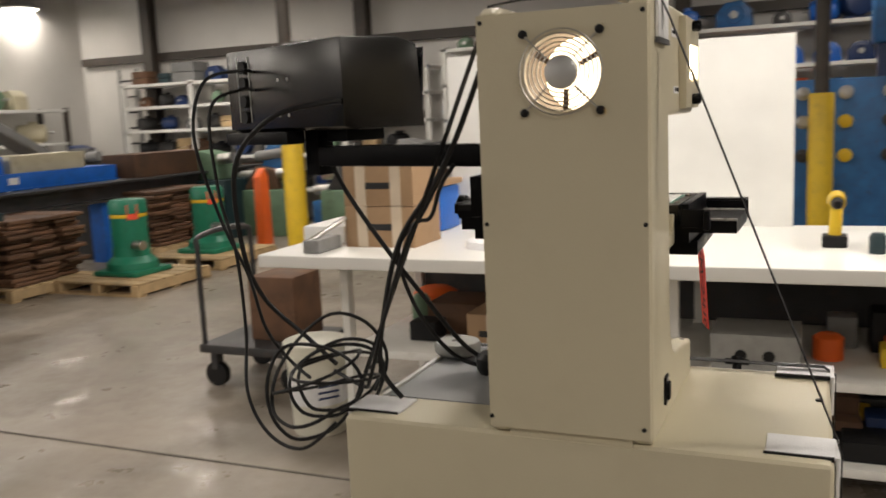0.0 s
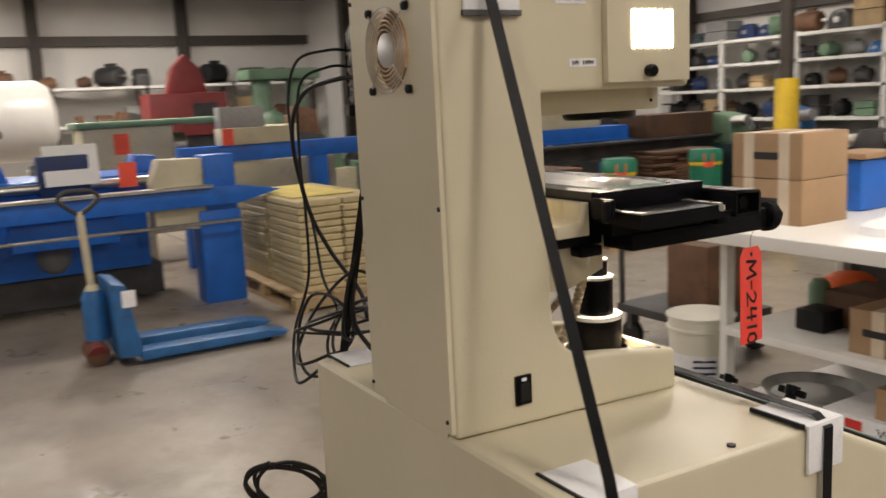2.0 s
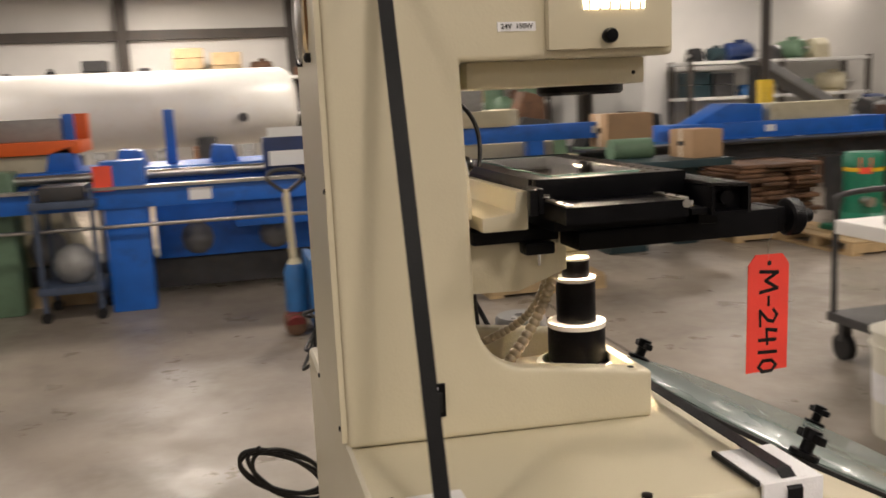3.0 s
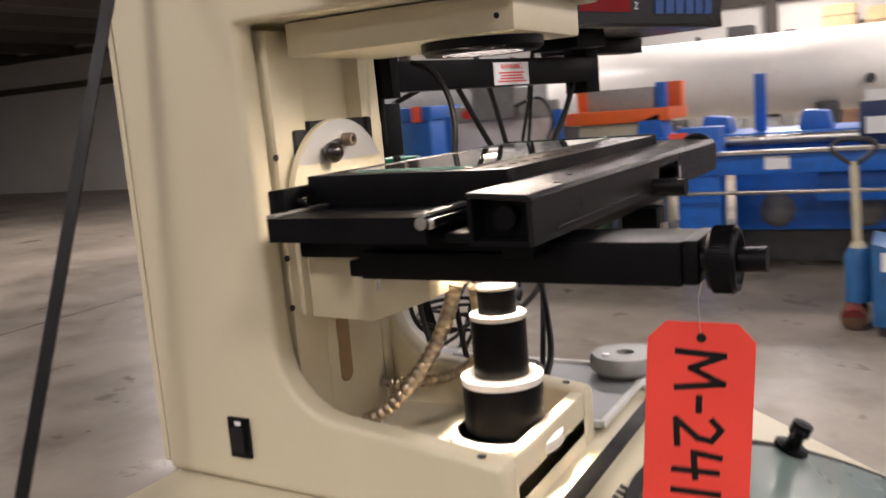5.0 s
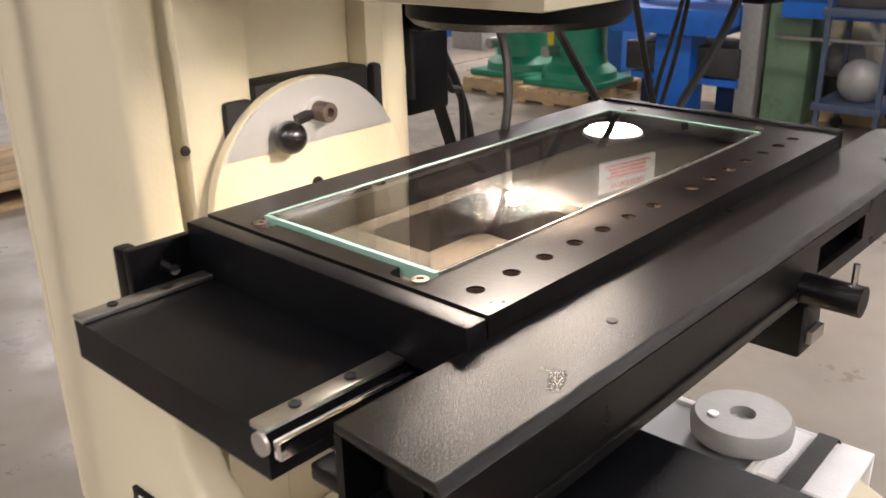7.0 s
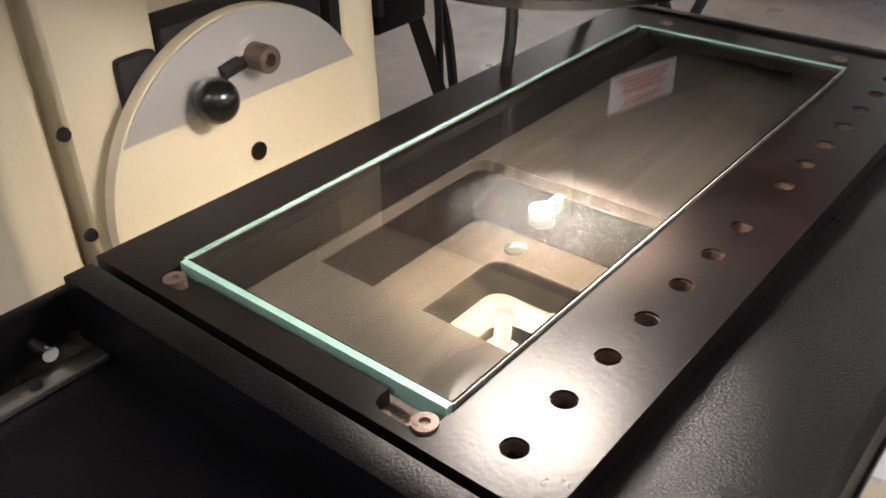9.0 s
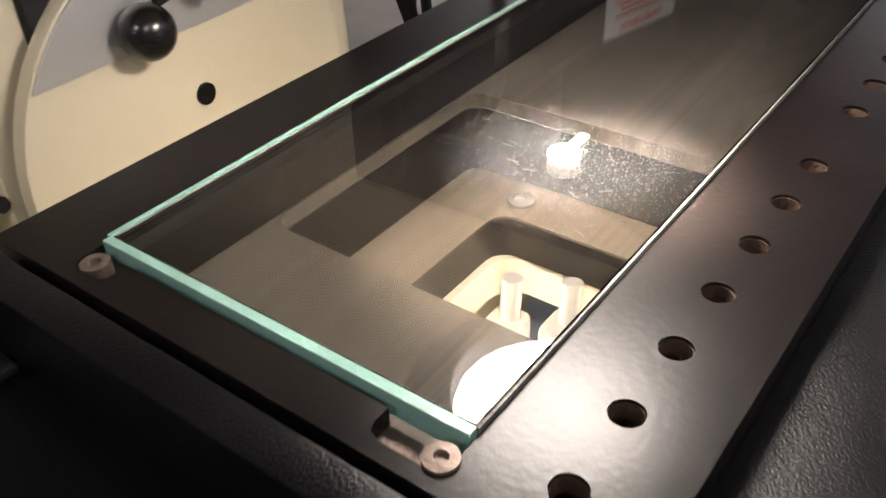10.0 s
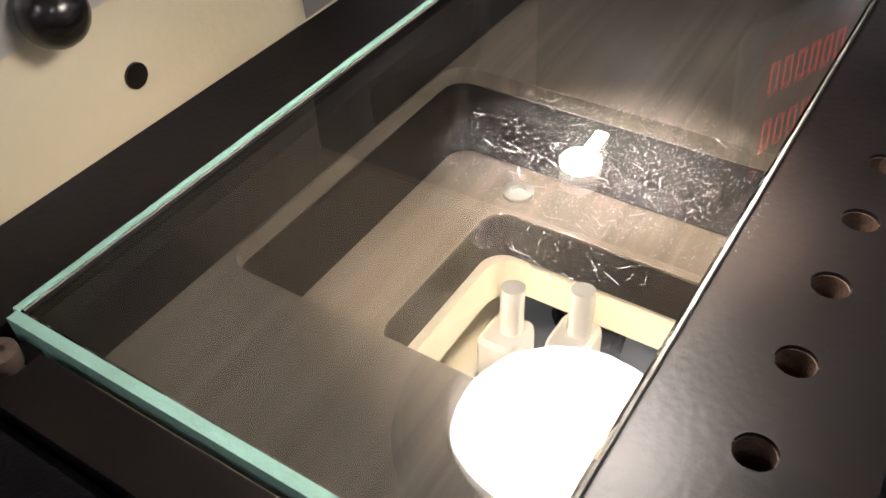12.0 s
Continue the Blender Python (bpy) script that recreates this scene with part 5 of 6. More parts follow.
# green gear housings on pallets
def gear_housing(x, y, z, s=1.0, tall=1.0, label="green painted cast gear housing standing on a wooden pallet"):
    t = thing("gear_housing", (x, y, z), label, "machine part", "green housings")
    part("foot", bx(x - 0.36 * s, x + 0.36 * s, y - 0.36 * s, y + 0.36 * s, z, z + 0.05, bevel=0.015), GREEN, t)
    part("skirt", lathe(B(), (x, y, z + 0.05), [(0.34 * s, 0), (0.33 * s, 0.06), (0.25 * s, 0.12), (0.24 * s, 0.2)], seg=28), GREEN, t)
    part("drum", lathe(B(), (x, y, z + 0.2), [(0.235 * s, 0), (0.235 * s, 0.44 * s * tall), (0.25 * s, 0.45 * s * tall), (0.25 * s, 0.56 * s * tall), (0.22 * s, 0.6 * s * tall), (0, 0.6 * s * tall)], seg=28), GREEN, t)
    part("band", lathe(B(), (x, y, z + 0.2 + 0.4 * s * tall), [(0.237 * s, 0), (0.24 * s, 0.005), (0.24 * s, 0.03), (0.237 * s, 0.035)], seg=28), YELLOW, t, "thin yellow band")
    part("shaft", rod(B(), (x + 0.2 * s, y - 0.1, z + 0.28), (x + 0.36 * s, y - 0.12, z + 0.28), 0.045, seg=14), STEEL, t)
    part("note", turned(bx(0.238 * s, 0.243 * s, -0.05, 0.05, 0, 0.14), Matrix.Translation((x, y, z + 0.2 + 0.38 * s * tall)) @ Matrix.Rotation(radians(-35), 4, "Z")), NOTE, t, "orange-red inventory note")
    return t


for x, y in ((-5.6, 5.3), (-5.7, 6.6)):
    pallet(x - 0.5, x + 0.5, y - 0.5, y + 0.5)
    gear_housing(x, y, 0.12, 0.7, 1.18)
for x, y in ((-5.85, -3.48), (-5.98, -4.15)):
    pallet(x - 0.5, x + 0.45, y - 0.32, y + 0.32, "plain wooden pallet under a green housing")
    gear_housing(x, y, 0.12, 0.92, 1.22)


def stacked_stock(x0, x1, y0, y1, z, layers, material, name, label, category, piece, jitter=0.03, n=2):
    t = thing(name, ((x0 + x1) / 2, (y0 + y1) / 2, z), label, category)
    hgt = layers[1]
    for k in range(layers[0]):
        for j in range(n):
            a = y0 + (y1 - y0) * j / n
            dx, dy = jitter * (rnd.random() - 0.5), jitter * (rnd.random() - 0.5)
            part(piece, bx(x0 + dx, x1 + dx, a + dy + 0.006, a + (y1 - y0) / n + dy - 0.006, z + k * hgt + 0.003, z + (k + 1) * hgt - 0.002, bevel=0.008, seg=1), material, t)
    return t


pallet(-6.9, -6.1, 4.35, 5.3)
stacked_stock(-6.85, -6.15, 4.4, 5.25, 0.12, (14, 0.042), BROWN, "stacked_stock", "stack of rough brown wooden stock on a pallet", "stacked stock", "block", 0.11, 3)
pallet(-7.4, -6.5, 6.6, 7.8)
stacked_stock(-7.35, -6.55, 6.7, 7.7, 0.12, (14, 0.045), BROWN, "stacked_stock", "stack of brown cartons with red marks on a pallet", "stacked stock", "block", 0.1, 3)
# pallet of pale yellow trays
FIT = Matrix.Translation((0, -0.24, 0))
pallet(-6.4, -4.9, 1.85, 2.75, "long weathered wooden pallet under stacked trays")
stacked_stock(-5.65, -4.98, 1.95, 2.65, 0.12, (13, 0.052), STACK, "tray_stack", "neat stack of pale yellow trays on a pallet", "stack of trays", "tray", 0.012, 2)
stacked_stock(-6.38, -5.72, 1.95, 2.65, 0.12, (13, 0.052), STACK, "tray_stack", "neat stack of pale yellow trays on a pallet", "stack of trays", "tray", 0.012, 2)
solid("yellow_sheet", bx(-6.2, -5.2, 2.0, 2.5, 0.798, 0.806), mat("faded_yellow_sheet", (0.62, 0.5, 0.14), 0.6, 0, 0.2, 5), "thin yellow sheet lying on the stacked trays", "sheet")
FIT = Matrix.Identity(4)

# long grey steel beam with a blue lathe bed behind
t = thing("steel_beam", (-6.9, 5.6, 0), "long dark grey steel I-beam resting on blue trestles", "steel beam")
part("top_flange", bx(-7.15, -6.85, 3.2, 9.5, 0.86, 0.885), DARKGREY, t)
part("web", bx(-7.02, -6.99, 3.2, 9.5, 0.7, 0.86), DARKGREY, t)
part("bottom_flange", bx(-7.15, -6.85, 3.2, 9.5, 0.675, 0.7), DARKGREY, t)
for y in (3.7, 6.4, 9.0):
    part("trestle", bx(-7.1, -6.9, y - 0.08, y + 0.08, 0, 0.675, bevel=0.01), BLUE, t, "blue steel trestle leg")
t = thing("blue_slide_bed", (-7.4, 5.1, 0.89), "bright blue machine slide bed with a white control box", "machine part")
part("bed", bx(-7.6, -7.2, 4.3, 6.9, 0.9, 1.06, bevel=0.01), BLUE, t)
part("flange", bx(-7.62, -7.18, 4.3, 6.9, 0.89, 0.905), BLUE, t)
part("head", prism(B(), [(4.6, 1.06), (5.4, 1.06), (5.4, 1.24), (5.0, 1.26)], "x", -7.6, -7.25, bevel=0.01), BLUE, t)
part("control_box", bx(-7.58, -7.26, 5.5, 6.5, 1.06, 1.24, bevel=0.01), BEIGE, t, "cream control box")
part("label", bx(-7.199, -7.196, 5.4, 5.52, 0.95, 1.02), PAPER, t)
t = thing("trestle_support", (-7.4, 5.1, 0), "dark trestles under the blue slide bed", "trestle")
for y in (4.6, 6.5):
    part("leg", bx(-7.58, -7.22, y - 0.06, y + 0.06, 0, 0.89, bevel=0.01), DARKGREY, t)
carton(-7.5, -7.1, 3.55, 4.05, 0.885, 0.33, "brown cardboard box resting on the steel beam", 1)
solid("wooden_crate", bx(-7.5, -7.0, 7.0, 8.3, 0.885, 1.16, bevel=0.008), BROWN, "long reddish-brown wooden crate resting on the beam", "crate")


def bollard(x, y, h=1.5):
    t = thing("bollard", (x, y, 0), "yellow painted steel guard post with a dark building post above", "guard post", "guard posts")
    part("sleeve", lathe(B(), (x, y, 0), [(0.1, 0), (0.1, h - 0.02), (0.09, h), (0.05, h)], seg=20), YELLOW, t)
    part("pipe", rod(B(), (x, y, h - 0.01), (x, y, ROOF), 0.06, seg=14), GIRT, t)


for x, y in ((-4.13, 5.89), (-8.9, 6.55), (0.35, 7.0), (-6.75, -4.42)):
    bollard(x, y)
t = thing("red_lever_machine", (-6.0, 7.4, 0), "red upright machine part beside the guard post", "machine part")
part("body", prism(B(), [(7.3, 0), (7.5, 0), (7.48, 0.85), (7.42, 0.95), (7.32, 0.85)], "x", -5.6, -5.5, bevel=0.01), ORANGE, t)

# teal table machine and dark bins
t = thing("teal_machine", (-6.3, 3.5, 0), "dark teal machine cabinet with a steel table top", "machine")
part("cabinet", bx(-6.45, -6.1, 3.1, 3.48, 0, 0.75, bevel=0.02), TEAL, t)
part("table", bx(-6.6, -5.9, 2.95, 4.2, 0.75, 0.82, bevel=0.01), TEAL, t)
part("column", bx(-6.5, -6.3, 3.85, 4.1, 0, 0.75, bevel=0.02), TEAL, t)
part("motor", rod(B(), (-6.5, 3.3, 0.9), (-6.5, 3.7, 0.9), 0.1, seg=18), GREEN2, t)
red_note(-6.09, 3.2, 0.66, t)
carton(-6.4, -6.0, 3.85, 4.15, 0.82, 0.25, "brown cardboard carton on the teal machine table", 1)
t = thing("blue_beam", (-7.4, 3.0, 0), "long blue steel beam on blue legs with a grey motor box", "machine")
part("beam", bx(-7.5, -7.35, 1.5, 4.1, 0.98, 1.14, bevel=0.008), BLUE, t)
for y in (1.6, 2.9, 4.0):
    part("leg", bx(-7.5, -7.35, y - 0.08, y + 0.08, 0, 0.98), BLUE, t)
part("motor_box", bx(-7.55, -7.3, 1.9, 2.6, 1.14, 1.3, bevel=0.01), BEIGE, t)
part("grey_cover", bx(-7.5, -7.35, 1.9, 2.35, 1.3, 1.5, bevel=0.01), GREY_PART, t)
part("label", bx(-7.348, -7.345, 3.5, 3.62, 1.03, 1.1), PAPER, t)
red_note(-7.28, 1.95, 1.22, t)

# long blue folding machine
fm = thing("folding_machine", (-6.4, 0.2, 0), "large bright blue sheet-metal machine with long rails and posts", "machine")
part("left_leg", bx(-5.9, -5.68, -1.02, -0.72, 0, 1.1, bevel=0.01), BLUE, fm)
part("right_leg", bx(-5.95, -5.7, 1.2, 1.52, 0, 0.72, bevel=0.01), BLUE, fm)
part("right_post", bx(-5.95, -5.7, 1.26, 1.5, 0.72, 1.14, bevel=0.01), BLUE, fm)
part("end_cover", prism(B(), [(0.88, 0.62), (1.26, 0.58), (1.26, 1.12), (0.94, 1.13), (0.88, 0.95)], "x", -5.92, -5.72, bevel=0.01), BEIGE, fm, "beige end cover")
part("front_rail", prism(B(), [(-1.8, 0.76), (1.5, 0.76), (1.85, 0.84), (1.5, 0.9), (-1.8, 0.9)], "x", -5.75, -5.66, bevel=0.005), BLUE, fm)
part("rail_lip", bx(-5.76, -5.62, -1.8, 1.3, 0.9, 0.92), STEEL, fm)
part("guide_rod", rod(B(), (-5.6, -1.8, 0.64), (-5.6, 1.9, 0.64), 0.014, seg=10), STEEL, fm)
part("rear_bed", bx(-6.9, -6.1, -2.1, 1.3, 0.84, 1.02, bevel=0.01), BLUE, fm)
part("roller", rod(B(), (-6.05, -2.0, 0.97), (-6.05, 1.2, 0.97), 0.035, seg=14), STEEL, fm)
part("lower_body", bx(-6.8, -6.1, -0.7, 0.9, 0.3, 0.84, bevel=0.02), BLUE, fm)
part("lower_tray", bx(-6.0, -5.78, -0.1, 0.62, 0.55, 0.76, bevel=0.01), BLUE, fm)
part("dark_base", bx(-6.7, -6.2, -1.7, 1.0, 0.05, 0.3, bevel=0.02), DARKGREY, fm)
for y in (-1.35, -0.85, -0.15, 0.95):
    part("clamp", prism(B(), [(y - 0.12, 1.0), (y + 0.12, 1.0), (y + 0.08, 1.14 + 0.1 * rnd.random()), (y - 0.08, 1.16)], "x", -6.5, -6.2, bevel=0.01), BLUE, fm)
for y in (-1.3, -0.55):
    part("upright", bx(-6.45, -6.38, y - 0.04, y + 0.04, 1.02, 1.45, bevel=0.005), BLUE, fm)
part("white_sign", turned(bx(-0.004, 0.004, -0.19, 0.19, 0, 0.3), Matrix.Translation((-5.98, 0.38, 0.98)) @ Matrix.Rotation(radians(-12), 4, "Y")), WHITE_PAINT, fm, "plain white sheet reflecting light")
part("sign_back", bx(-6.2, -6.0, 0.15, 0.5, 0.9, 1.2, bevel=0.01), NAVY, fm)
part("label", bx(-5.659, -5.656, -0.42, -0.26, 0.79, 0.88), PAPER, fm, "small white printed label")
red_note(-5.9, 0.75, 1.03, fm, s=0.13)
red_note(-5.66, -1.0, 0.98, fm, s=0.13)
for y in (-1.5, -0.4, 0.2):
    part("casting", ball(B(), (-6.15, y, 0.45), 0.14, 12), GREY, fm)

# pallet jack
pj = thing("pallet_jack", (-4.55, 0.5, 0), "blue hand pallet jack with a cream handle, forks lowered", "pallet jack")
for dx in (-0.12, 0.22):
    f = part("fork", prism(B(), [(0.42, 0.03), (0.42, 0.09), (1.2, 0.08), (1.34, 0.05), (1.3, 0.03)], "x", -4.6 + dx - 0.075, -4.6 + dx + 0.075, bevel=0.008), BLUE2, pj)
    part("roller", rod(B(), (-4.65 + dx, 1.2, 0.04), (-4.55 + dx, 1.2, 0.04), 0.038, seg=14), RUBBER, f)
part("frame", prism(B(), [(0.30, 0.06), (0.44, 0.05), (0.37, 0.49), (0.29, 0.51)], "x", -4.78, -4.32, bevel=0.015), BLUE2, pj)
part("label", bx(-4.318, -4.314, 0.34, 0.42, 0.36, 0.46), PAPER, pj)
part("pump", lathe(B(), (-4.55, 0.22, 0.15), [(0.07, 0), (0.07, 0.25), (0.05, 0.3), (0, 0.3)], seg=20), BLUE2, pj)
for dx in (-0.07, 0.07):
    wv = part("wheel", rod(B(), (-4.55 + dx - 0.03, 0.2, 0.1), (-4.55 + dx + 0.03, 0.2, 0.075), 0.058, seg=24), MAROON, pj)
    part("tyre", lathe(B(), (-4.58 + dx, 0.2, 0.075), [(0.056, 0), (0.07, 0.004), (0.07, 0.056), (0.056, 0.06)], "X", 24), BROWN, wv)
part("shaft", rod(B(), (-4.55, 0.22, 0.42), (-4.55, 0.2, 0.92), 0.022, seg=12), BEIGE, pj, "cream painted handle shaft")
part("shaft_foot", lathe(B(), (-4.55, 0.22, 0.36), [(0.05, 0), (0.05, 0.08), (0.03, 0.12)], seg=16), BEIGE, pj)
part("grip", tube(B(), [(-4.55, 0.2, 0.9), (-4.53, 0.13, 0.95), (-4.53, 0.09, 1.0), (-4.53, 0.13, 1.04), (-4.53, 0.2, 1.045), (-4.53, 0.27, 1.04), (-4.53, 0.31, 1.0), (-4.53, 0.27, 0.95), (-4.55, 0.2, 0.9)], 0.014, 8, 4), DARKGREY, pj)

# white tank on saddles, beige lathe behind
tk = thing("storage_tank", (-9.3, -1.2, 0), "long white cylindrical tank lying on dark saddles", "tank")
part("shell", lathe(B(), (-9.3, -3.2, 1.46), [(0.2, -0.12), (0.36, -0.04), (0.42, 0.06), (0.42, 3.75), (0.36, 3.86), (0.2, 3.92)], "Y", 40), TANK, tk)
for y in (-2.7, -0.3):
    part("saddle", bx(-9.65, -8.95, y - 0.1, y + 0.1, 0, 1.14, bevel=0.01), DARKGREY, tk)
part("flange", rod(B(), (-8.9, 0.1, 1.34), (-8.8, 0.1, 1.34), 0.05, seg=14), DARKGREY, tk)
part("end_lug", prism(B(), [(0.4, 1.45), (0.62, 1.5), (0.6, 1.68), (0.5, 1.6)], "x", -9.2, -9.1), BLACK_MATT, tk)
t = thing("lathe", (-8.2, 1.6, 0), "cream engine lathe with green trim", "lathe")
part("bed", bx(-8.45, -7.9, 0.75, 3.3, 0.3, 0.95, bevel=0.02), BEIGE, t)
for y in (1.1, 2.9):
    part("leg", bx(-8.4, -7.95, y - 0.25, y + 0.25, 0, 0.3, bevel=0.01), BEIGE, t)
part("headstock", bx(-8.45, -7.9, 0.75, 1.6, 0.95, 1.36, bevel=0.02), BEIGE, t)
part("cover", bx(-8.5, -7.85, 0.7, 2.4, 1.36, 1.42, bevel=0.02), GREEN2, t)
part("tailstock", bx(-8.35, -8.0, 2.6, 2.95, 0.95, 1.3, bevel=0.03), BEIGE, t)
part("chuck", rod(B(), (-8.15, 1.6, 1.15), (-8.15, 1.75, 1.15), 0.13, seg=24), STEEL, t)
red_note(-7.89, 1.1, 1.2, t, s=0.14)

# sawing station: blue table, splash shield and grey drill head
FIT = Matrix.Translation((-6.12, -2.56, 0)) @ Matrix.Diagonal((1.15, 1.15, 1.0, 1)) @ Matrix.Translation((5.21, 2.13, 0))
st_ = thing("saw_station", (-4.95, -2.15, 0), "blue pedestal coolant table with a splashed shield and grey saw head", "machine")
part("pedestal", bx(-5.07, -4.85, -2.28, -2.03, 0, 0.62, bevel=0.01), BLUE, st_)
part("tray", prism(B(), [(-2.6, 0.66), (-2.55, 0.6), (-1.82, 0.6), (-1.78, 0.66), (-1.78, 0.78), (-2.6, 0.78)], "x", -5.5, -4.75, bevel=0.008), BLUE, st_)
part("sump", bx(-5.45, -4.95, -2.55, -1.75, 0.28, 0.5, bevel=0.02), DARKGREY, st_)
part("cross_bar", bx(-5.2, -4.95, -2.5, -1.75, 0.22, 0.27), BLUE, st_)
for y in (-2.4, -1.85):
    part("foot", bx(-5.45, -5.1, y - 0.1, y + 0.1, 0, 0.25, bevel=0.01), NAVY, st_)
part("shield", bx(-5.22, -5.2, -2.55, -1.72, 0.8, 1.25), SHIELD, st_, "clouded plastic splash shield")
for y in (-2.57, -1.7):
    part("shield_post", bx(-5.23, -5.17, y - 0.025, y + 0.025, 0.78, 1.3), BLUE, st_)
part("shield_top", bx(-5.24, -5.19, -2.56, -1.7, 1.24, 1.38, bevel=0.005), GREY_PART, st_)
part("stop_button", rod(B(), (-5.19, -2.4, 1.31), (-5.15, -2.4, 1.31), 0.04, seg=16), RED, st_)
part("head_column", rod(B(), (-5.35, -2.15, 0.78), (-5.35, -2.15, 1.45), 0.05, seg=14), DARKGREY, st_)
part("saw_head", prism(B(), [(-2.35, 1.25), (-2.0, 1.25), (-1.98, 1.5), (-2.12, 1.62), (-2.32, 1.55)], "x", -5.45, -5.1, bevel=0.03), GREY, st_)
part("motor", rod(B(), (-5.3, -2.4, 1.58), (-5.3, -2.05, 1.62), 0.1, seg=18), GREY, st_)
part("hose", tube(B(), [(-5.1, -1.98, 1.35), (-5.0, -1.75, 1.4), (-4.95, -1.65, 1.2), (-5.0, -1.8, 0.95), (-5.05, -2.1, 0.85), (-5.1, -2.5, 0.82)], 0.012, 8, 6), BLACK_MATT, st_)
FIT = Matrix.Identity(4)
t = thing("orange_press", (-6.5, -1.95, 0), "cream machine with bright orange top rail on a pallet", "machine")
part("body", prism(B(), [(-2.0, 0.15), (-1.25, 0.15), (-1.4, 0.7), (-1.3, 1.15), (-1.95, 1.15)], "x", -6.8, -6.25, bevel=0.02), BEIGE, t)
part("top_rail", bx(-6.85, -6.2, -2.05, -1.2, 1.15, 1.25, bevel=0.008), ORANGE, t)
part("grey_box", bx(-6.7, -6.35, -1.9, -1.35, 1.25, 1.42, bevel=0.01), GREY_PART, t)
for y in (-2.0, -1.24):
    part("post", bx(-6.7, -6.55, y - 0.06, y + 0.06, 1.25, 1.45, bevel=0.005), ORANGE, t)
part("skid", bx(-6.9, -6.1, -2.1, -1.2, 0.0, 0.15), PALLET_WOOD, t)
t = thing("teal_pump_unit", (-6.0, -1.75, 0), "green cabinet with orange cap beside the press", "machine")
part("cabinet", bx(-6.15, -5.85, -1.95, -1.65, 0.0, 1.05, bevel=0.02), GREEN2, t)
part("cap", bx(-6.1, -5.8, -2.2, -1.98, 0.85, 1.05, bevel=0.02), ORANGE, t)
part("neck", bx(-6.05, -5.85, -2.15, -2.0, 0.0, 0.85, bevel=0.01), GREY_PART, t)
SLATE = mat("slate_blue_paint", (0.06, 0.085, 0.14), 0.5, 0, 0.15, 6, 0.1, 100, (0.03, 0.03, 0.035), 0.4)
ct = thing("tool_cart", (-5.75, -1.25, 0), "small slate-blue service cart with bags and parts", "cart")
for z in (0.2, 0.8):
    part("shelf", bx(-6.0, -5.5, -1.48, -1.05, z, z + 0.05, bevel=0.005), SLATE, ct)
for x in (-5.98, -5.54):
    for y in (-1.46, -1.09):
        part("leg", bx(x, x + 0.03, y, y + 0.03, 0.08, 0.95), SLATE, ct)
        part("caster", rod(B(), (x, y + 0.015, 0.04), (x + 0.03, y + 0.015, 0.04), 0.04, seg=12), RUBBER, ct)
part("bag", ball(B(), (-5.72, -1.25, 0.38), 0.15, 14), GREY_PART, ct, "grey plastic bag")
part("bin", bx(-5.9, -5.55, -1.42, -1.12, 0.85, 0.95, bevel=0.01), DARKGREY, ct)
t = thing("blue_cabinet", (-7.3, -4.0, 0), "blue steel cabinet with an orange note", "cabinet")
part("body", bx(-7.6, -7.05, -4.2, -3.78, 0, 1.28, bevel=0.01), BLUE, t)
part("lid", bx(-7.65, -7.0, -4.24, -3.74, 1.28, 1.41, bevel=0.01), BLUE, t)
red_note(-6.995, -3.9, 1.34, t)
t = thing("grey_cabinet", (-7.7, -5.95, 0), "pale grey steel electrical cabinet", "cabinet")
part("body", bx(-8.0, -7.4, -6.18, -5.74, 0, 1.22, bevel=0.01), GREY_PART, t)
part("door", bx(-7.4, -7.385, -6.14, -5.78, 0.1, 1.17, bevel=0.004), GREY_PART, t)
part("handle", bx(-7.385, -7.36, -5.84, -5.81, 0.6, 0.75), BLACK_MATT, t)
solid("blue_drum_press", bx(-8.7, -8.1, -6.9, -5.65, 0, 1.4, bevel=0.03), BLUE, "blue machine cabinet behind the green housings", "machine")
t = thing("long_grey_duct", (-9.5, -4.5, 0), "long grey steel machine bed on posts", "machine")
part("bed", bx(-9.8, -9.2, -7.5, -3.0, 1.35, 1.65, bevel=0.01), GREY, t)
for y in (-7.2, -5.2, -3.3):
    part("post", bx(-9.7, -9.3, y - 0.1, y + 0.1, 0, 1.35), DARKGREY, t)

# far south-west corner
for x, y in ((-7.8, -14.7), (-8.5, -14.3)):
    pallet(x - 0.38, x + 0.38, y - 0.38, y + 0.38)
    t = thing("cooling_unit", (x, y, 0.12), "grey louvred air-cooling unit on a pallet", "cooling unit", "cooling units")
    part("case", bx(x - 0.32, x + 0.32, y - 0.32, y + 0.32, 0.12, 1.45, bevel=0.02), DARKGREY, t)
    for k in range(9):
        part("louvre", bx(x - 0.33, x + 0.335, y - 0.33, y + 0.335, 0.25 + k * 0.13, 0.28 + k * 0.13), GREY_PART, t)
t = thing("white_unit", (-7.8, -14.7, 1.45), "white louvred box unit stacked on a cooling unit", "cooling unit")
part("case", bx(-8.1, -7.5, -15.0, -14.4, 1.45, 2.05, bevel=0.02), WHITE_PAINT, t)
for k in range(4):
    part("slot", bx(-7.502, -7.495, -14.95, -14.45, 1.52 + k * 0.13, 1.56 + k * 0.13), DARKGREY, t)
pallet(-2.1, -1.3, -5.3, -4.3)
t = thing("blue_work_table", (-4.2, -9.8, 0), "steel work table loaded with blue and brown boxes", "table")
part("top", bx(-4.9, -3.6, -10.3, -9.3, 0.78, 0.83), GREY, t)
for x in (-4.85, -3.7):
    for y in (-10.25, -9.4):
        part("leg", bx(x, x + 0.06, y, y + 0.06, 0, 0.78), GREY, t)
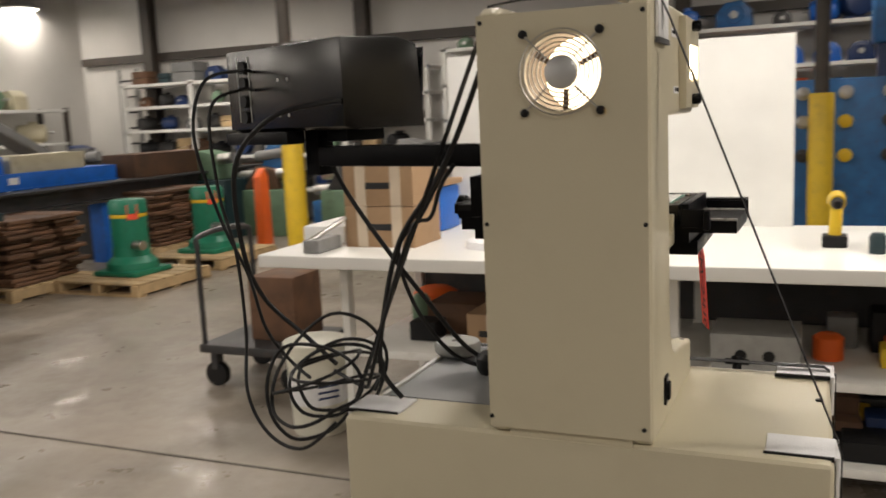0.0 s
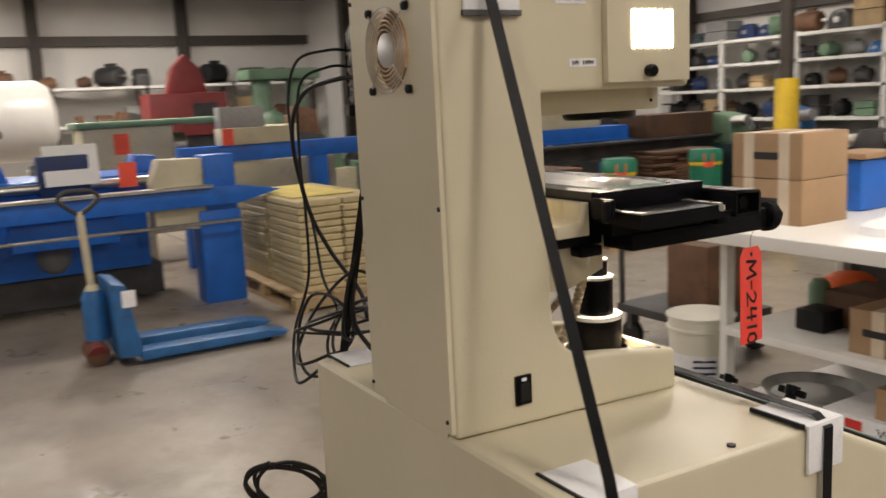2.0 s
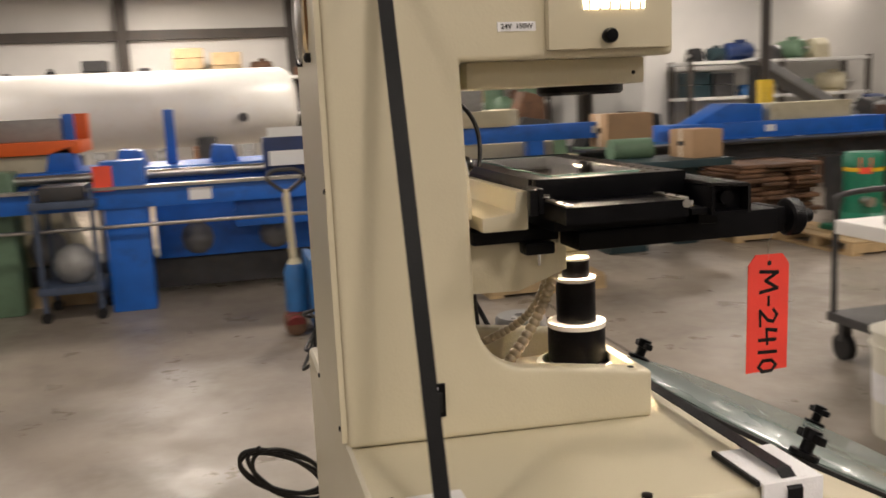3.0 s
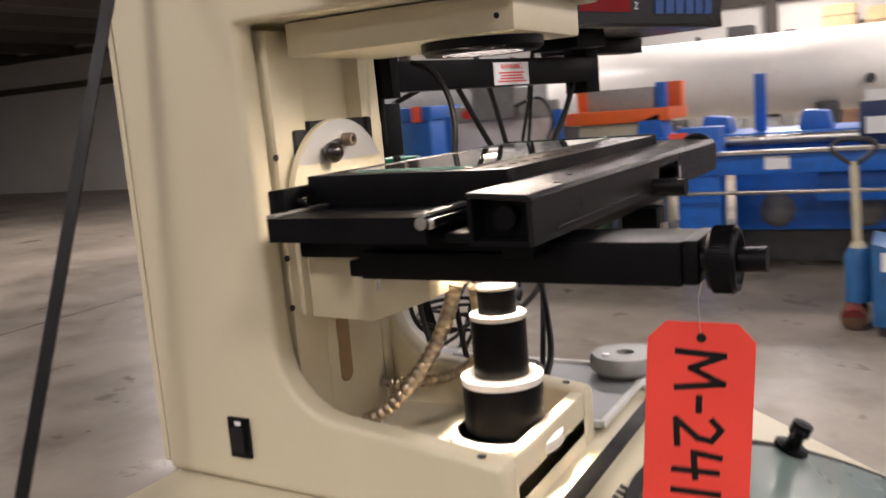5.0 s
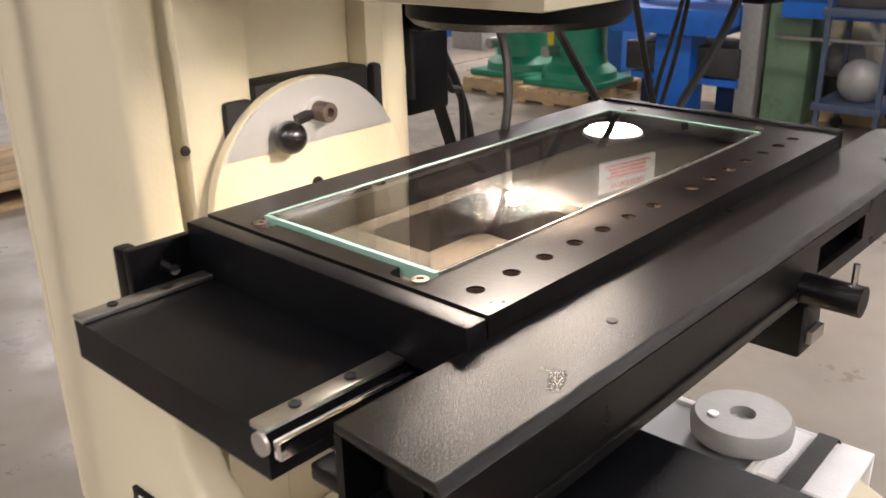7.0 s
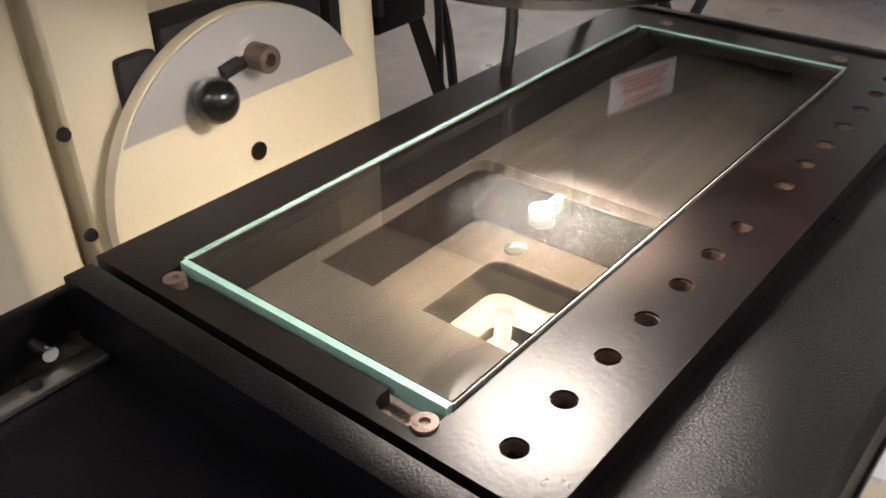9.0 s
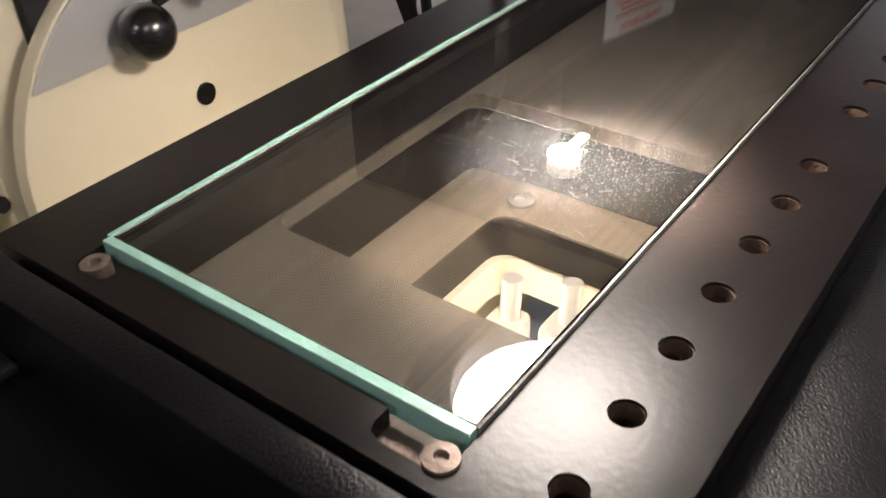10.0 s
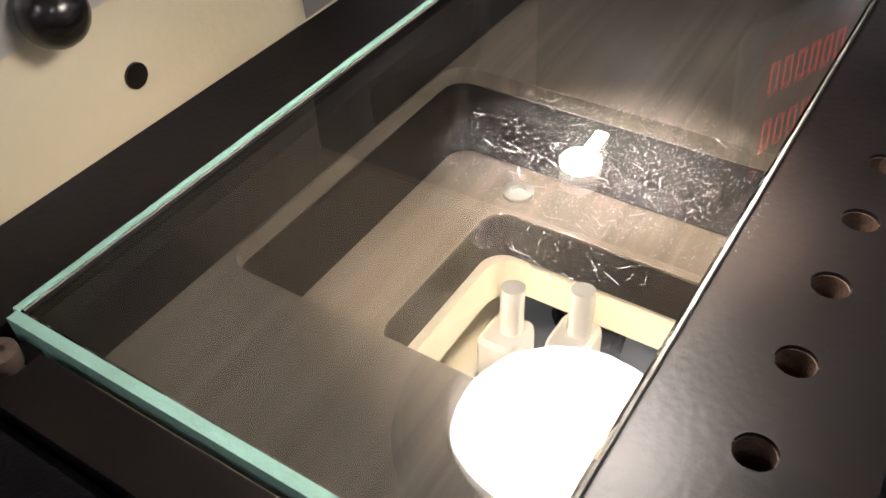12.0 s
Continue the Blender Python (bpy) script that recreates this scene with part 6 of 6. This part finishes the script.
part("lower_bar", bx(-4.85, -3.65, -9.4, -9.35, 0.2, 0.25), GREY, t)
solid("blue_tote", bx(-4.5, -3.8, -10.0, -9.5, 0.83, 1.08, bevel=0.02), BLUE2, "blue plastic tote on the steel work table", "tote")
carton(-4.4, -3.9, -9.95, -9.55, 1.08, 0.3, "brown cardboard carton on a blue tote", 1)


# wall racks and what they carry
def rack(x0, x1, y0, y1, levels, label):
    t = thing("storage_rack", ((x0 + x1) / 2, (y0 + y1) / 2, 0), label, "storage rack", "storage racks")
    for z in levels:
        part("shelf", bx(x0, x1, y0, y1, z - 0.045, z, bevel=0.004, seg=1), SHELF, t)
    long_x = (x1 - x0) > (y1 - y0)
    n = int(max(x1 - x0, y1 - y0) / 1.6) + 1
    for k in range(n + 1):
        f = k / n
        for s in (0, 1):
            x = x0 + (x1 - x0 - 0.06) * f if long_x else (x0 if s else x1 - 0.06)
            y = (y0 if s else y1 - 0.06) if long_x else y0 + (y1 - y0 - 0.06) * f
            part("upright", bx(x, x + 0.06, y, y + 0.06, 0, levels[-1] + 0.02), SHELF if long_x else GIRT, t)
    return t


def motor(x, y, z, r, length, turn, material):
    t = thing("electric_motor", (x, y, z), "dusty industrial electric motor stored on a rack", "motor", "stored motors")
    m = Matrix.Translation((x, y, z)) @ Matrix.Rotation(turn, 4, "Z")
    part("frame", turned(lathe(B(), (0, 0, r * 1.15), [(r * 0.6, -length / 2), (r * 0.95, -length * 0.46), (r, -length * 0.4), (r, length * 0.3), (r * 0.85, length * 0.36), (r * 0.4, length * 0.4)], "X", 16), m), material, t)
    part("shaft", turned(rod(B(), (length * 0.38, 0, r * 1.15), (length * 0.6, 0, r * 1.15), r * 0.16, seg=8), m), STEEL, t)
    part("foot", turned(bx(-length * 0.3, length * 0.25, -r * 0.9, r * 0.9, 0, r * 0.18), m), material, t)
    part("terminal_box", turned(bx(-length * 0.15, length * 0.15, -r * 0.35, r * 0.35, r * 2.0, r * 2.5, bevel=0.01), m), material, t)
    return t


def crate(x, y, z, w, d, h, material, label="old wooden storage crate on a rack shelf"):
    t = thing("crate", (x, y, z), label, "crate", "stored crates")
    n = max(2, int(h / 0.14))
    for k in range(n):
        part("board", bx(x - w, x + w, y - d, y + d, z + h * k / n + 0.004, z + h * (k + 1) / n - 0.004, bevel=0.005, seg=1), material, t)
    return t


def gearbox(x, y, z, s, material):
    t = thing("gearbox", (x, y, z), "greasy cast gearbox stored on a rack shelf", "gearbox", "stored gearboxes")
    part("case", prism(B(), [(x - s, z), (x + s, z), (x + s * 0.9, z + s * 1.0), (x + s * 0.4, z + s * 1.5), (x - s * 0.5, z + s * 1.4), (x - s, z + s * 0.8)], "y", y - s * 0.6, y + s * 0.6, bevel=s * 0.12), material, t)
    part("shaft", rod(B(), (x, y - s * 0.9, z + s * 0.7), (x, y + s * 0.9, z + s * 0.7), s * 0.22, seg=12), STEEL, t)
    part("cover", lathe(B(), (x, y - s * 0.6, z + s * 0.7), [(s * 0.5, 0), (s * 0.45, -s * 0.1), (0, -s * 0.1)], "Y", 16), material, t)


def fill(x0, x1, y0, y1, levels, step, mats, top=True):
    long_x = (x1 - x0) > (y1 - y0)
    for i, z in enumerate(levels):
        room = (levels[i + 1] - z - 0.08) if i + 1 < len(levels) else 0.55
        a = (x0 if long_x else y0) + 0.25
        end = (x1 if long_x else y1) - 0.25
        while a < end:
            s = min(room * 0.42, 0.1 + 0.12 * rnd.random())
            x, y = (a, (y0 + y1) / 2) if long_x else ((x0 + x1) / 2, a)
            k = rnd.random()
            m = rnd.choice(mats)
            if k < 0.42:
                motor(x, y, z, s * 0.75, s * (2.2 + rnd.random()), rnd.random() * 3.1, m)
            elif k < 0.68:
                gearbox(x, y, z, s * 0.95, m)
            elif k < 0.92:
                crate(x, y, z, s, s * 0.9, min(room, s * (1.2 + rnd.random())), rnd.choice((PALLET_WOOD, BROWN, GREY, DARKGREY, m)))
            a += step * (0.55 + 0.8 * rnd.random()) + s
        

MIXED = (NAVY, DARKGREY, DARKGREY, BLACK_MATT, TEAL, GREY, BLUE2, BROWN, GREEN2)
rack(-9.6, -4.4, 9.7, 10.25, (0.5, 1.0, 1.42, 1.78, 2.12), "white steel wall rack crowded with motors and gearboxes")
fill(-9.6, -4.4, 9.7, 10.25, (0.5, 1.0, 1.42, 1.78, 2.12), 0.26, MIXED)
rack(-4.2, 5.0, 9.7, 10.25, (0.5, 1.0, 1.4, 1.85, 2.3), "white steel wall rack crowded with motors and gearboxes")
fill(-4.2, 5.0, 9.7, 10.25, (0.5, 1.0, 1.4, 1.85, 2.3), 0.3, MIXED + (ORANGE, BLUE))
rack(-10.9, -10.3, 6.3, 9.3, (0.5, 1.3, 1.8), "white steel rack with assorted machine parts")
fill(-10.9, -10.3, 6.3, 9.3, (0.5, 1.3, 1.8), 0.3, MIXED + (BEIGE, YELLOW))
rack(-14.8, -14.1, -7.5, 5.7, (0.6, 1.35, 1.95), "long pallet rack along the wall loaded with crates and castings")
fill(-14.8, -14.1, -7.5, 5.7, (0.6, 1.35, 1.95), 0.42, (DARKGREY, BROWN, DARKGREY, GREY, BROWN, BLACK_MATT))
for y, h in ((-0.55, 0.5), (0.05, 0.42)):
    crate(-14.4, y, 1.95, 0.26, 0.24, h, PALLET_WOOD, "pale wooden crate on the pallet rack")
t = thing("fixed_ladder", (-9.9, 10.3, 0), "thin dark wall ladder beside the rack", "ladder")
for x in (-10.1, -9.75):
    part("stile", bx(x, x + 0.03, 10.2, 10.25, 0, 2.4), GREY_PART, t)
for k in range(9):
    part("rung", bx(-10.07, -9.75, 10.21, 10.24, 0.25 * k + 0.2, 0.25 * k + 0.23), DARKGREY, t)
t = thing("conveyor_chute", (-9.4, 7.4, 0), "grey steel chute leaning over machine parts", "chute")
part("trough", prism(B(), [(6.6, 1.75), (6.75, 1.8), (8.2, 1.02), (8.1, 0.95)], "x", -9.6, -9.2, bevel=0.005), GREY, t)
part("stand", bx(-9.5, -9.3, 7.9, 8.05, 0, 1.05), DARKGREY, t)
part("stand", bx(-9.5, -9.3, 6.7, 6.8, 0, 1.72), DARKGREY, t)
# clutter of machines between the beam and the racks
for i in range(16):
    x, y = -10.0 + 6.0 * rnd.random(), 8.2 + 1.1 * rnd.random()
    m = rnd.choice(MIXED + (BLUE, BEIGE, YELLOW))
    t = thing("stored_machine", (x, y, 0), "used machine part stored on the warehouse floor", "machine part", "stored machines")
    w_, h_ = 0.2 + 0.25 * rnd.random(), 0.6 + 0.6 * rnd.random()
    part("body", bx(x - w_, x + w_, y - w_ * 0.7, y + w_ * 0.7, 0, h_ * 0.7, bevel=0.03), m, t)
    part("head", prism(B(), [(x - w_ * 0.8, h_ * 0.7), (x + w_ * 0.6, h_ * 0.7), (x + w_ * 0.5, h_), (x - w_ * 0.3, h_ * 1.05)], "y", y - w_ * 0.5, y + w_ * 0.5, bevel=0.02), rnd.choice(MIXED), t)
    part("drive", rod(B(), (x - w_, y - 0.1, h_ * 0.9), (x + w_ * 1.1, y - 0.1, h_ * 0.95), 0.07, seg=14), rnd.choice((GREY, STEEL, DARKGREY)), t)
# green press and maroon crate in the west bay
t = thing("green_press", (-12.0, 4.2, 0), "pale green twin-cylinder press standing tall in the bay", "press")
part("base", bx(-12.5, -11.6, 3.5, 4.9, 0, 0.75, bevel=0.03), GREEN2, t)
for y in (3.95, 4.5):
    part("cylinder", lathe(B(), (-12.0, y, 0.75), [(0.2, 0), (0.22, 0.3), (0.16, 0.5), (0.14, 1.15), (0, 1.15)], seg=20), GREEN2, t)
part("crown", bx(-12.3, -11.7, 3.68, 4.8, 1.9, 2.06, bevel=0.03), GREEN2, t)
part("ball_valve", ball(B(), (-11.7, 4.0, 1.25), 0.2, 16), GREEN2, t)
t = thing("maroon_machine", (-11.8, 2.7, 0), "maroon steel machine frame with a square opening", "machine")
part("frame", bx(-12.2, -11.6, 2.2, 3.3, 1.15, 1.75, bevel=0.02), MAROON, t)
# flat dark plate on the solid frame stands in for the opening's dark inside
part("opening", bx(-11.6, -11.595, 2.8, 3.15, 1.3, 1.6), DARKGREY, t)
part("stand", bx(-12.1, -11.7, 2.3, 3.2, 0, 1.15), DARKGREY, t)
part("top_casting", prism(B(), [(2.5, 1.75), (3.1, 1.75), (3.0, 2.1), (2.8, 2.3), (2.6, 2.1)], "x", -12.0, -11.8, bevel=0.03), MAROON, t)
for i in range(22):
    x, y = -13.5 + 5.0 * rnd.random(), 1.3 + 4.3 * rnd.random()
    if x > -9.5 and y < 3.5 or (-12.7 < x < -11.4):
        continue
    m = rnd.choice(MIXED + (BLUE, BEIGE, ORANGE, RED))
    t = thing("stored_machine", (x, y, 0), "used machine part stored on the warehouse floor", "machine part", "stored machines")
    w_, h_ = 0.25 + 0.3 * rnd.random(), 0.9 + 0.6 * rnd.random()
    part("body", bx(x - w_, x + w_, y - w_, y + w_, 0, h_ * 0.7, bevel=0.03), m, t)
    part("head", prism(B(), [(y - w_ * 0.8, h_ * 0.7), (y + w_ * 0.6, h_ * 0.7), (y + w_ * 0.5, h_), (y - w_ * 0.3, h_ * 1.05)], "x", x - w_ * 0.5, x + w_ * 0.5, bevel=0.02), rnd.choice(MIXED), t)
# blue valve board and wall things beyond the bench
t = thing("blue_press", (0.95, 7.6, 0), "tall blue machine board with round fittings", "machine")
part("board", bx(0.05, 1.8, 7.5, 7.75, 0, 1.62, bevel=0.01), BLUE2, t)
part("crown", bx(0.75, 1.8, 7.4, 7.85, 1.9, 2.35, bevel=0.03), BLUE2, t)
part("neck", bx(0.8, 1.7, 7.5, 7.75, 1.62, 1.9), NAVY, t)
for x in (0.2, 0.55, 0.9, 1.3):
    for z in (0.95, 1.25, 1.5):
        part("fitting", lathe(B(), (x, 7.5, z), [(0.06, 0), (0.06, -0.05), (0.03, -0.06), (0.03, -0.09), (0, -0.09)], "Y", 14), rnd.choice((STEEL, STEEL, YELLOW, DARKGREY)), t)
